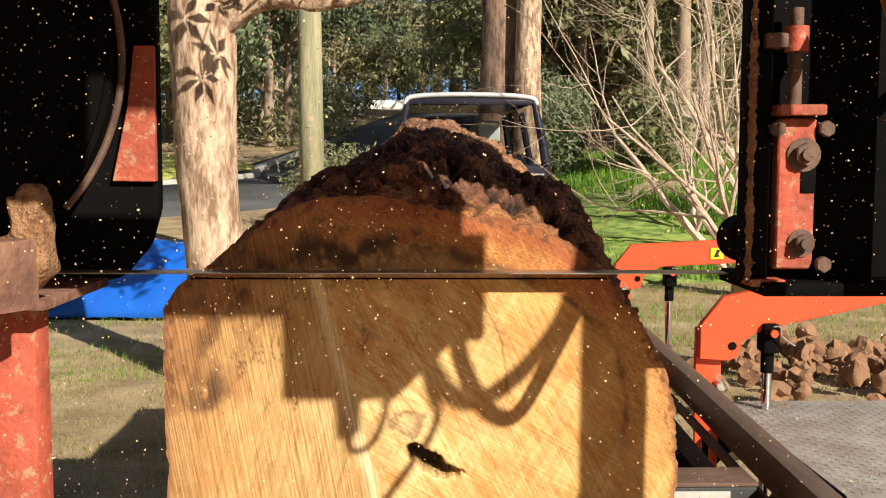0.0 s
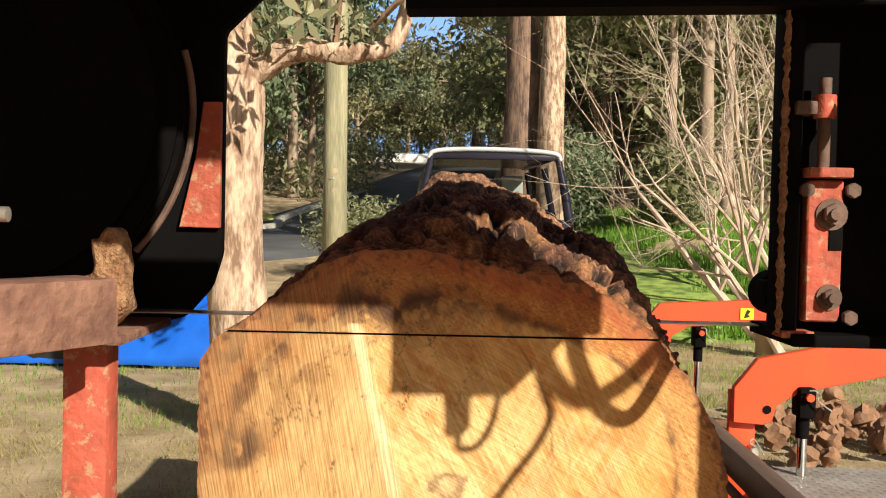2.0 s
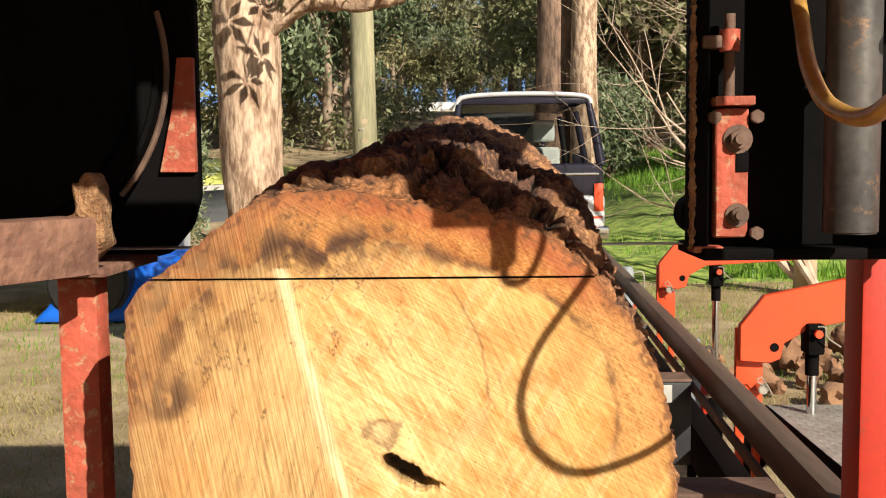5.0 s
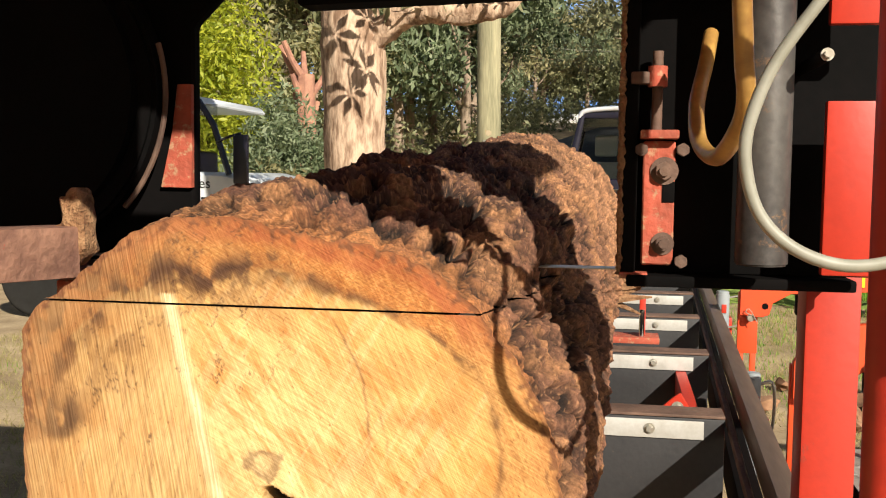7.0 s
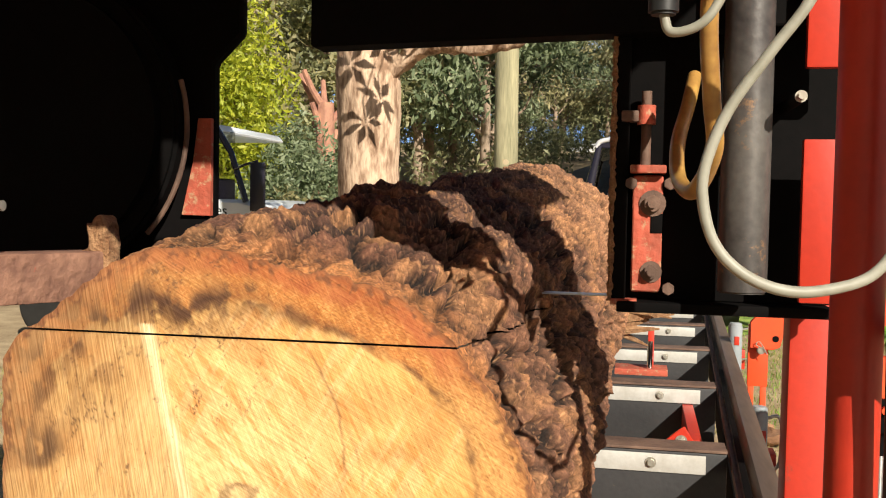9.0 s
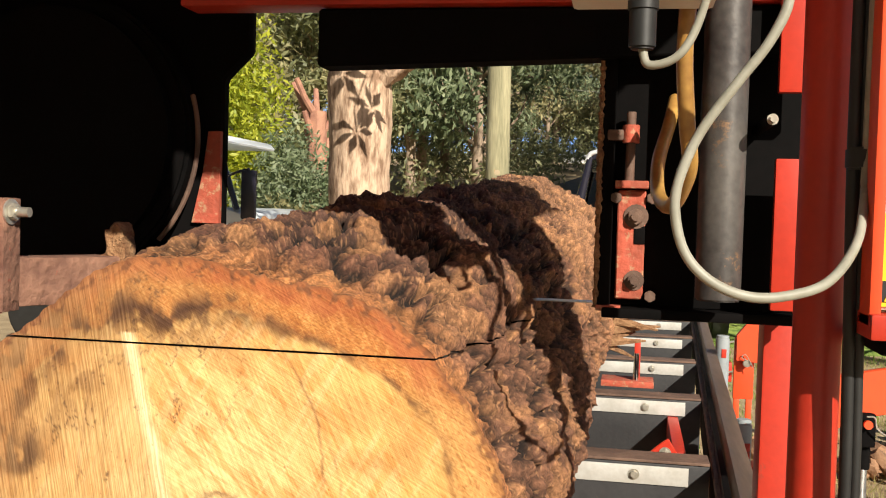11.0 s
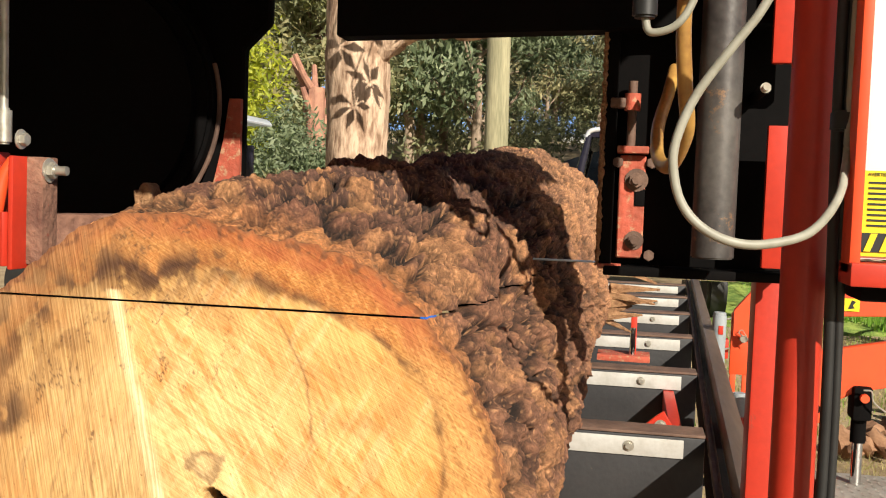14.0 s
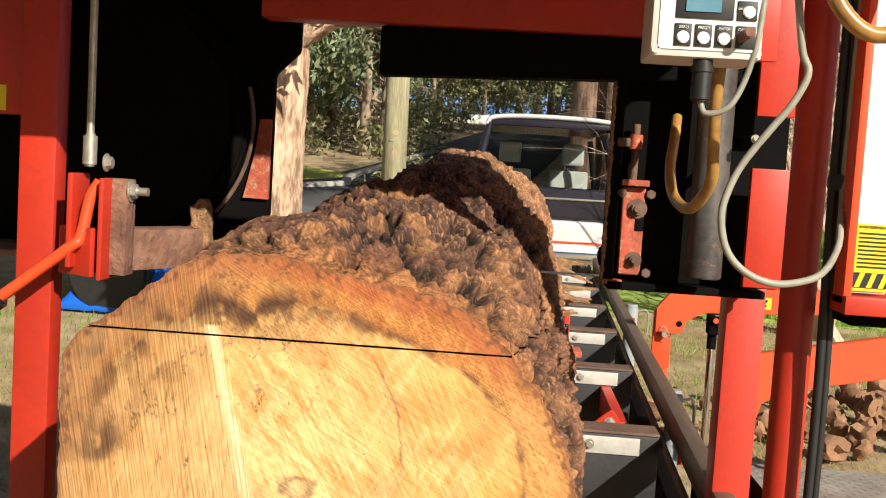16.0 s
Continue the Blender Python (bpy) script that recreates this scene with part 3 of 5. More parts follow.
    line = (0.5 + 0.5 * np.sin(wave * 720 + 5 * n2)) * (0.35 + 0.65 * np.clip((fbm(wave * 160, fz * 4, fx * 0, 3, 85) - 0.3) * 2.5, 0, 1))
    lay(line ** 2 * 0.60 * zone * (0.5 + n2), (0.36, 0.21, 0.09))
    streak = np.clip((fbm((fx * 0.8 + pz_ * 0.6) * 120, (pz_ * 0.8 - fx * 0.6) * 22, fx * 0, 3, 87) - 0.56) * 7, 0, 1)
    lay(streak * 0.60 * (1 - zone), (0.66, 0.27, 0.06))
    pale = np.clip((fbm((fx * 0.86 - pz_ * 0.5) * 150, (pz_ * 0.86 + fx * 0.5) * 14, fx * 0, 3, 89) - 0.55) * 7, 0, 1)
    lay(pale * 0.22 * (1 - 0.6 * zone), (0.94, 0.74, 0.42))
    for cx, cz, sl, ln, wd, deep_k in ((0.090, 1.135, 0.32, 0.075, 0.0009, 0.7), (0.112, 1.09, 0.25, 0.05, 0.0006, 0.4), (0.058, 1.175, 0.6, 0.025, 0.0006, 0.4)):
        bend = sl * (fz - cz) + 3.2 * (fz - cz) ** 2 + 0.007 * (fbm(fz * 60, fz * 0, fz * 0, 4, 99) - 0.5)
        lay(np.exp(-((fx - cx + bend) / (wd + 0.0006)) ** 2) * np.clip((ln - np.abs(fz - cz)) / 0.03, 0, 1) * deep_k * (0.4 + n2), (0.18, 0.08, 0.03))
    sa = np.array([math.atan2(z - 1.05, x - 0.02) for x, z, w in STAIN])
    arc_r = np.interp(ang, sa, [math.hypot(x - 0.02, z - 1.05) for x, z, w in STAIN])
    arc_w = np.interp(ang, sa, [w for x, z, w in STAIN])
    arc_w = arc_w * (1 + 0.5 * np.clip((0.06 - fx) / 0.10, 0, 1))
    band = np.clip((ang + 0.25) / 0.3, 0, 1) * np.clip((math.pi - ang) / 0.1, 0, 1)
    wob1, wob2 = fbm(fx * 26, fz * 26, fx * 0, 4, 161) - 0.5, fbm(fx * 95, fz * 60, fx * 0, 4, 163) - 0.5
    left = np.clip((0.06 - fx) / 0.10, 0, 1)
    sd = np.hypot(fx - 0.02, fz - 1.05) - arc_r + (0.012 + 0.040 * left) * wob1 + 0.010 * wob2
    sap = np.clip((sd + 0.004) / 0.008, 0, 1) * band
    low_right = np.clip((fx - 0.15) / 0.05, 0, 1) * np.clip((1.20 - fz) / 0.05, 0, 1)
    lay(sap * 0.95, (0.54, 0.20, 0.045))
    lay(sap * np.clip(wob1 * 5, 0, 1) * 0.6, (0.66, 0.34, 0.09))
    lay(sap * low_right * 0.8, (0.74, 0.42, 0.14))
    layers = 0.5 + 0.5 * np.sin(dist * 1100 + 26 * wob1 + 8 * wob2)
    lay(sap * layers ** 2 * 0.45 * (1 - 0.5 * low_right), (0.40, 0.16, 0.04))
    gritty = np.clip(np.random.default_rng(9).normal(0, 0.55, fx.shape) + (n3 - 0.5) * 1.5, -1, 1)
    lay(sap * np.clip(gritty, 0, 1) * 0.45, (0.80, 0.47, 0.17))
    lay(sap * np.clip(-gritty, 0, 1) * 0.50, (0.28, 0.095, 0.028))
    rimmed = np.clip((0.030 + 0.03 * wob1 - dist) / 0.012, 0, 1) * band * (1 - 0.7 * low_right)
    lay(rimmed * (0.4 + 0.6 * n2), (0.40, 0.105, 0.035))
    # the dark stain itself: broad blotches over the crown, a thin line down the side
    blot = np.clip((fbm(fx * 75, fz * 50, fx * 0, 5, 171) - 0.44) * 9, 0, 1)
    lay(np.exp(-(np.abs(sd) / (arc_w * 2.6)) ** 2) * band * left * (0.25 + 0.55 * blot), (0.30, 0.15, 0.055))
    lay(np.exp(-((sd - 0.2 * arc_w) / arc_w) ** 2) * band * (0.40 + 0.60 * blot) * (0.72 + 0.28 * left), (0.085, 0.036, 0.016))
    lay(np.exp(-((sd + 0.020 + 0.5 * wob2) / (0.5 * arc_w)) ** 2) * band * left * blot * 0.85, (0.10, 0.045, 0.02))
    edge_l = np.clip((0.075 - (fx + 0.266) + 0.05 * wob1) / 0.03, 0, 1) * np.clip((fz - 1.04 + 0.1 * wob1) / 0.05, 0, 1) * np.clip((1.215 - fz) / 0.02, 0, 1)
    lay(edge_l * (0.35 + 0.5 * n2), (0.42, 0.21, 0.075))
    lay(edge_l * blot * np.clip((wob1 + 0.10) * 5, 0, 1) * 0.85, (0.085, 0.042, 0.02))
    lay(np.clip((0.05 - dist) / 0.03, 0, 1) * np.clip(-np.cos(ang) * 1.4 - 0.2, 0, 1) * (0.3 + 0.5 * n2), (0.40, 0.22, 0.09))
    # short torn fibres across the rim
    lay(np.clip((0.014 - dist) / 0.006, 0, 1) * band * np.clip((n3 - 0.50) * 8, 0, 1) * 0.8, (0.13, 0.05, 0.022))
    ray = np.exp(-((fx + 0.105 - 0.25 * (1.2 - fz) - 0.012 * (n1 - 0.5)) / 0.006) ** 2) * (fz < 1.21)
    lay(ray * 0.85, (0.93, 0.76, 0.46))
    knot = np.hypot((fx + 0.009) / 0.014, (fz - 1.046) / 0.012) * (1 + 1.1 * (n2 - 0.5)) + 0.5 * (n3 - 0.5)
    lay(np.exp(-(knot - 1) ** 2 / 0.06) * 0.75, (0.24, 0.14, 0.07))
    lay((knot < 0.9) * 0.4, (0.42, 0.27, 0.14))
    # hollow coloured near black, its inner shade laid over the grain
    lay(hole, (0.03, 0.018, 0.012))
    lay(np.clip((0.007 - dist) / 0.005, 0, 1) * (0.3 + 0.7 * n3), (0.24, 0.095, 0.04))
    fV = np.stack([fx, fy, fz], -1).reshape(-1, 3)
    fi = np.arange(nr * na).reshape(nr, na)
    fF = np.stack([fi[:-1], fi[1:], np.roll(fi[1:], -1, 1), np.roll(fi[:-1], -1, 1)], -1).reshape(-1, 4)
    grain, bark = log_material(), bark_material()
    log = thing("log", "large rough-barked gum log being sawn on the mill bed", "log")
    half = 0.0010
    for name, up, label in (("sawn_block", False, "lower part of the log below the saw cut"), ("top_slab", True, "bark-covered slab being cut from the top")):
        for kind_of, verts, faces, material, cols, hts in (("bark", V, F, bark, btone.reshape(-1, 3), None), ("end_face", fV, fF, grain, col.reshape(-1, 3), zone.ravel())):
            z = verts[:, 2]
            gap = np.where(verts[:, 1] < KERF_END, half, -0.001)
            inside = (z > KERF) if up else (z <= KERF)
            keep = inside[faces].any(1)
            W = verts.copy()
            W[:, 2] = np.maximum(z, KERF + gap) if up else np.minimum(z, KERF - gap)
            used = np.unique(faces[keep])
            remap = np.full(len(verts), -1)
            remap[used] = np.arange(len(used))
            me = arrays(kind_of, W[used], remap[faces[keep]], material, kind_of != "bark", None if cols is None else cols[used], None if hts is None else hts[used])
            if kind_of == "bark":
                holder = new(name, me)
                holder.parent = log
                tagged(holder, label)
            else:
                ob = new("end_face", me)
                ob.parent = holder
                tagged(ob, "freshly sawn orange end grain with dark stains")
        s = 1 if up else -1
        part("sawn_face", box(-0.225, 0.180, 0.012, LOG_END - 0.1, KERF + s * half, KERF + s * 0.004, 0), grain, holder)
    far = bmesh.new()
    bmesh.ops.create_circle(far, cap_ends=True, segments=60, radius=0.28)
    far.transform(Matrix.Translation((0.05, LOG_END - 0.01, 1.115)) @ Matrix.Rotation(radians(90), 4, "X"))
    part("far_end", far, bark, log)
    for i in range(9):
        a = random.uniform(-0.5, 0.15)
        p = Vector((0.05 + 0.29 * math.cos(a), LOG_END - 0.05, 1.10 + 0.30 * math.sin(a)))
        q = p + Vector((random.uniform(0.03, 0.17), random.uniform(0.02, 0.12), random.uniform(-0.08, 0.02)))
        part("splinter", rod(p, q, random.uniform(0.012, 0.022), 0.003, 5), CRUST, log)
    return log


make_log()


# ---- mill bed ----
def bed_x(y):
    return 0.042 * y


def make_bed():
    bed = thing("sawmill_bed", "long steel sawmill bed with dark cross bunks and a worn rail", "sawmill bed")
    for i, y in enumerate((-0.33, 0.44, 1.22, 2.0, 2.77, 3.54, 4.30, 5.07)):
        x1 = 0.508 + bed_x(y)
        b = part("bunk", box(-0.31, x1, y, y + 0.075, 0.64, 0.828, 0.004), BUNK, bed)
        part("top_strip", box(-0.30, x1 - 0.043, y - 0.004, y - 0.0005, 0.783, 0.822, 0.001), STRIP, b, "dull aluminium strip")
        part("edge", box(-0.31, x1, y - 0.003, y + 0.078, 0.829, 0.835, 0.001), RUST, b)
        part("bolt", hexbolt((x1 - 0.155, y - 0.004, 0.803), 0.008, 0.006), ZINC, b)
    tilt = Matrix.Rotation(-math.atan(0.042), 4, "Z")
    part("rail", box(0.545, 0.582, -1.6, 6.2, 0.80, 0.862, 0.004, turn=tilt), RAILM, bed, "rust-brown steel rail worn smooth on top")
    part("chain_guide", box(0.515, 0.523, -1.6, 6.2, 0.795, 0.815, 0.002, turn=tilt), RUST, bed)
    part("cable", tube([(0.530 + bed_x(y), y, 0.79 + 0.003 * math.sin(y * 5)) for y in np.linspace(-1.5, 6, 30)], 0.005, 8), RUST, bed)
    part("main_tube", box(-0.28, -0.12, -1.6, 6.2, 0.44, 0.64, 0.01, turn=tilt), RED, bed)
    part("rail_support", box(0.53, 0.58, -1.6, 6.2, 0.60, 0.70, 0.004, turn=tilt), BLACK, bed)
    for y in (-0.9, 2.4, 5.6):
        part("leg", box(-0.24, -0.16, y, y + 0.08, -0.02, 0.44, 0.004), RED, bed)
        part("leg", box(0.50, 0.56, y, y + 0.06, -0.02, 0.62, 0.004), BLACK, bed)
    g = part("gusset", plate([(0.395, 0.745), (0.49, 0.745), (0.508, 0.785), (0.485, 0.822), (0.470, 0.812)], 1.50, 1.51), RED, bed, "small red triangular bracket")
    part("bolt", hexbolt((0.478, 1.50, 0.787), 0.010, 0.008, stud=0.006), ZINC, g)
    return bed


make_bed()


def lettering(body, size, at, parent, material, align="CENTER"):
    """Flat letters on an upright face."""
    cu = bpy.data.curves.new("lettering", "FONT")
    cu.body, cu.size, cu.extrude, cu.align_x = body, size, 0.0002, align
    tmp = bpy.data.objects.new("lettering", cu)
    scene.collection.objects.link(tmp)
    me = bpy.data.meshes.new_from_object(tmp.evaluated_get(bpy.context.evaluated_depsgraph_get()))
    bpy.data.objects.remove(tmp)
    me.materials.clear()
    me.materials.append(material)
    ob = new("lettering", me)
    ob.parent, ob.matrix_basis = parent, pose(*at, 90, 0, 0)
    return ob


# ---- sawmill carriage ----
def make_head():
    h = thing("bandsaw_carriage", "red and black bandsaw carriage cutting through the log", "sawmill carriage", (0.37, 0, 1.33))
    # blade and guide
    part("blade", box(-0.95, -0.03, 0.085, 0.117, -0.1225, -0.1212, 0), STEEL, h, "thin steel band-saw blade")
    part("guide_block", box(-0.044, 0.235, 0.016, 0.034, -0.118, 0.30, 0.002), BLACK, h)
    g = part("guide_plate", plate([(-0.024, -0.108), (0.010, -0.108), (0.012, -0.1), (0.012, 0.034), (-0.024, 0.034)][::-1], -0.004, 0.014), RED_WORN, h, "worn red blade-guide plate")
    part("slot", box(-0.002, 0.012, -0.0055, -0.002, -0.036, -0.012, 0.001), BLACK, g)
    part("flange", box(-0.028, 0.015, -0.02, 0.016, 0.036, 0.046, 0.002), RED_WORN, g)
    for x, z, r in ((0, 0, 0.011), (0, -0.083, 0.009)):
        part("bolt", hexbolt((x, -0.004, z), r, 0.009, stud=0.006), RUST, g)
    for x, z in ((0.020, 0.024), (0.021, -0.103), (-0.026, 0.024)):
        part("bolt", hexbolt((x, 0.0, z), 0.008, 0.008, washer=False), RUST, g)
    a = part("adjusting_rod", rod((-0.010, -0.004, 0.046), (-0.010, -0.004, 0.135), 0.006), RUST, h)
    part("nut", rod((-0.010, -0.004, 0.095), (-0.010, -0.004, 0.118), 0.011), RED_WORN, a)
    part("lug", box(-0.040, -0.018, -0.01, 0.012, 0.098, 0.112, 0.003), RUST, a)
    part("edge_plate", box(-0.049, -0.030, -0.002, 0.036, -0.122, 0.24, 0.002), BLACK, h)
    part("sawdust_edge", tube([(-0.049, -0.003, -0.12 + 0.004 * k) for k in range(86)], [0.0022 + 0.0022 * random.random() for k in range(86)], 7, None, 0.35), CRUST, h, "crust of packed sawdust along the edge")
    part("guide_roller", rod((-0.026, 0.06, -0.085), (-0.026, 0.10, -0.085), 0.024, sides=28, bevel=0.004), BLACK, h)
    part("roller_bracket", box(-0.05, 0.05, 0.036, 0.07, -0.10, -0.07, 0.003), BLACK, h)
    part("underside", box(-0.04, 0.21, -0.02, 0.12, -0.132, -0.119, 0.003), BLACK, h)
    part("foot", box(-0.048, -0.016, -0.012, 0.02, -0.124, -0.117, 0.001), RED_WORN, h)
    # beams across
    part("black_beam", plate([(-0.428, 0.189), (0.20, 0.209), (0.20, 0.266), (-0.428, 0.266)], -0.03, 0.02, 0.003), BLACK, h)
    part("red_beam", box(-0.62, 0.26, -0.045, 0.01, 0.268, 0.47, 0.004), RED, h)
    part("front_beam", box(-0.88, 0.12, -0.56, -0.50, 0.30, 0.40, 0.005), RED, h)
    # unseen overhead block, invented for the shade it throws on log and head
    part("shade_deck", box(-1.15, 0.40, -0.62, 0.35, 0.585, 0.90, 0.01), RED, h)
    # unseen panels added to block the sun, a gap left between them
    part("front_shade", box(-0.90, -0.27, -0.55, -0.50, 0.40, 0.585, 0.003), RED, h)
    part("front_shade", box(-0.09, 0.15, -0.55, -0.50, 0.40, 0.585, 0.003), RED, h)
    # hidden plate added to keep sky light out of the housing
    part("back_shade", box(-1.25, -0.70, 0.192, 0.23, -0.12, 0.62, 0.003), BLACK, h)
    # wheel housing
    hs = part("wheel_housing", plate([(-1.25, 0.60), (-0.60, 0.60), (-0.60, 0.24), (-0.643, 0.197), (-0.643, -0.06), (-0.655, -0.10), (-0.685, -0.135), (-0.73, -0.145), (-1.25, -0.145)], 0.165, 0.19, 0.004), BLACK, h)
    part("wheel", rod((-0.90, 0.11, 0.10), (-0.90, 0.155, 0.10), 0.225, sides=64, bevel=0.006), BLACK, h, "black band wheel in its housing")
    part("rim", tube([(-0.90 + 0.231 * math.cos(a), 0.13, 0.10 + 0.231 * math.sin(a)) for a in np.linspace(-0.75, 0.30, 40)], 0.004, 8), RUST, h, "worn wheel rim")
    part("hub_plate", rod((-0.90, 0.09, 0.10), (-0.90, 0.14, 0.10), 0.20, sides=48), BLACK, h)
    # the lip's outline follows its sunlit patch, so shadow edges shape it
    part("housing_lip", plate([(-0.643, 0.115), (-0.643, -0.03), (-0.69, -0.03), (-0.672, 0.05), (-0.664, 0.115)][::-1], 0.156, 0.166, 0.001), RED_WORN, h, "red lip dusted with sawdust, outlined as its sunlit patch")
    part("housing_floor", box(-1.2, -0.70, -0.02, 0.17, -0.145, -0.135, 0.002), DUSTY, h)
    # sawdust-covered arm at the left
    part("tension_beam", box(-0.115, 0.105, -0.030, 0.030, -0.031, 0.031, 0.004, turn=Matrix.Translation((-0.766, -0.140, -0.106)) @ Matrix.Rotation(radians(61), 4, "Z")), DUSTY, h, "sawdust-covered square tube")
    part("beam_flange", box(-0.118, -0.108, -0.034, 0.036, -0.036, 0.034, 0.002, turn=Matrix.Translation((-0.766, -0.140, -0.106)) @ Matrix.Rotation(radians(61), 4, "Z")), RED, h, "red end flange of the tube")
    lug = plate([(-0.735, -0.128), (-0.70, -0.125), (-0.682, -0.105), (-0.686, -0.050), (-0.690, -0.034), (-0.701, -0.026), (-0.709, -0.040), (-0.716, -0.036), (-0.714, -0.070), (-0.735, -0.085)], -0.065, -0.03, 0.003)
    bmesh.ops.subdivide_edges(lug, edges=lug.edges[:], cuts=3, use_grid_fill=True)
    for v in lug.verts:
        v.co += Vector((noise.noise(v.co * 90), noise.noise(v.co * 90 + Vector((7, 0, 0))), noise.noise(v.co * 90 + Vector((0, 9, 0))))) * 0.003
    part("end_lug", lug, CRUST, h, "lug caked with sawdust")
    part("left_post", box(-0.772, -0.726, 0.02, 0.06, -1.20, -0.150, 0.004), RED_WORN, h)
    # columns
    c = part("column", rod((0.172, -0.33, -1.2), (0.172, -0.33, 0.62), 0.0225, sides=40), RED, h, "glossy red upright tube")
    part("left_column", box(-0.930, -0.873, -0.205, -0.165, -1.2, 0.62, 0.006), RED, h)
    cover = part("side_cover", box(-1.35, -0.945, -0.170, -0.150, 0.085, 0.30, 0.003), RED, h)
    part("sticker", box(-1.02, -0.968, -0.1725, -0.1705, 0.090, 0.128, 0), YELLOW, cover, "yellow warning sticker")
    part("upper_cover", box(-1.35, -0.945, -0.160, -0.140, 0.303, 0.62, 0.003), BLACK, h)
    part("lower_post", box(0.178, 0.243, 0.10, 0.16, -1.2, -0.118, 0.004), RED, h)
    part("strap", box(0.164, 0.222, -0.06, -0.045, -0.11, 0.075, 0.002), RED, h)
    part("strap", box(0.164, 0.222, -0.06, -0.045, 0.155, 0.40, 0.002), RED, h)
    part("stub", rod((0.150, 0.02, 0.116), (0.150, -0.118, 0.116), 0.007, sides=16), BLACK, h)
    part("bolt", hexbolt((0.150, -0.122, 0.116), 0.0045, 0.005), ZINC, h)
    part("cylinder", rod((0.101, -0.065, -0.100), (0.101, -0.065, 0.50), 0.0275, sides=32, bevel=0.002), CYL, h, "dark steel lift cylinder dusted with sawdust")
    # white panel with its warning label
    p = part("white_panel", box(0.205, 0.248, -0.42, -0.40, -0.075, 0.60, 0.002), WHITE, h)
    part("panel_frame", box(0.196, 0.206, -0.43, -0.39, -0.09, 0.60, 0.002), ORANGE, h)
    part("warning_label", box(0.207, 0.2475, -0.4225, -0.4205, -0.072, 0.008, 0), YELLOW, p, "yellow warning label with black stripes")
    for k in range(9):
        part("line", box(0.211, 0.246, -0.4235, -0.4222, -0.004 - 0.005 * k, -0.0022 - 0.005 * k, 0), INK, p)
    lettering("AVERTISSEMENT", 0.0046, (0.2095, -0.4232, 0.0030), p, INK, "LEFT")
    part("hazard_band", box(0.207, 0.2475, -0.4235, -0.4222, -0.068, -0.050, 0), INK, p)
    for k in range(3):
        x = 0.209 + 0.014 * k
        part("stripe", plate([(x, -0.0675), (x + 0.006, -0.0675), (x + 0.012, -0.0505), (x + 0.006, -0.0505)], -0.4245, -0.4236, 0), YELLOW, p)
    part("ledge", box(0.196, 0.27, -0.44, -0.38, -0.10, -0.078, 0.002), RED, h)
    part("rear_tank", box(0.21, 0.27, -0.42, -0.30, -0.115, -0.10, 0.002), BLACK, h)
    # control box
    cb = part("control_box", box(-0.063, 0.058, -0.515, -0.430, 0.180, 0.305, 0.004), GREYBOX, h, "light grey control box with push buttons and a small display")
    part("face_plate", box(-0.055, 0.050, -0.5165, -0.5145, 0.188, 0.298, 0), WHITE, cb)
    for k in range(3):
        part("key", box(-0.038 + 0.022 * k, -0.020 + 0.022 * k, -0.5185, -0.516, 0.192, 0.216, 0.0005), INK, cb)
        part("button", rod((-0.029 + 0.022 * k, -0.5175, 0.201), (-0.029 + 0.022 * k, -0.521, 0.201), 0.0068, sides=20, bevel=0.001), WHITE, cb)
        lettering(("ZERO", "PRESET", "ENTER")[k], 0.0042, (-0.029 + 0.022 * k, -0.5192, 0.2105), cb, WHITE)
    part("key", box(0.028, 0.049, -0.5185, -0.516, 0.192, 0.216, 0.0005), INK, cb)
    part("toggle", rod((0.034, -0.516, 0.203), (0.038, -0.540, 0.207), 0.0055, 0.0062, sides=14, bevel=0.001), DUSTY, cb, "toggle switch")
    part("key", box(0.028, 0.049, -0.5185, -0.516, 0.222, 0.243, 0.0005), INK, cb)
    part("button", rod((0.040, -0.5175, 0.231), (0.040, -0.521, 0.231), 0.0068, sides=20, bevel=0.001), WHITE, cb)
    part("key", box(0.028, 0.049, -0.5185, -0.516, 0.247, 0.268, 0.0005), INK, cb)
    part("button", rod((0.040, -0.5175, 0.256), (0.040, -0.521, 0.256), 0.0068, sides=20, bevel=0.001), WHITE, cb)
    part("display_frame", box(-0.038, 0.024, -0.5185, -0.516, 0.222, 0.262, 0.0005), INK, cb)
    part("display", box(-0.028, 0.010, -0.520, -0.518, 0.229, 0.248, 0), LCD, cb, "small blue-grey display")
    lettering("DEC", 0.0036, (0.0315, -0.5192, 0.233), cb, WHITE)
    lettering("ON", 0.0042, (0.033, -0.5192, 0.2105), cb, WHITE)
    part("yellow_strip", box(-0.038, 0.024, -0.5185, -0.516, 0.264, 0.270, 0), YELLOW, cb)
    for x in (-0.057, 0.053):
        part("screw", rod((x, -0.5145, 0.187), (x, -0.5165, 0.187), 0.0045, sides=12), ZINC, cb)
    part("knurl", rod((-0.002, -0.50, 0.166), (-0.002, -0.50, 0.173), 0.0125, sides=24), RUBBER, cb)
    part("mount_plate", box(0.050, 0.094, -0.436, -0.428, 0.19, 0.30, 0.002), RED, h)
    part("plug", rod((-0.002, -0.50, 0.134), (-0.002, -0.50, 0.182), 0.011, sides=20, bevel=0.002), RUBBER, cb, "black screw connector")
    part("signal_cable", tube(spline([(-0.002, -0.50, 0.136), (0.004, -0.505, 0.121), (0.026, -0.51, 0.127), (0.041, -0.51, 0.153), (0.052, -0.515, 0.20), (0.06, -0.51, 0.27), (0.08, -0.49, 0.33)]), 0.0036), CABLE, h, "grey signal cable")
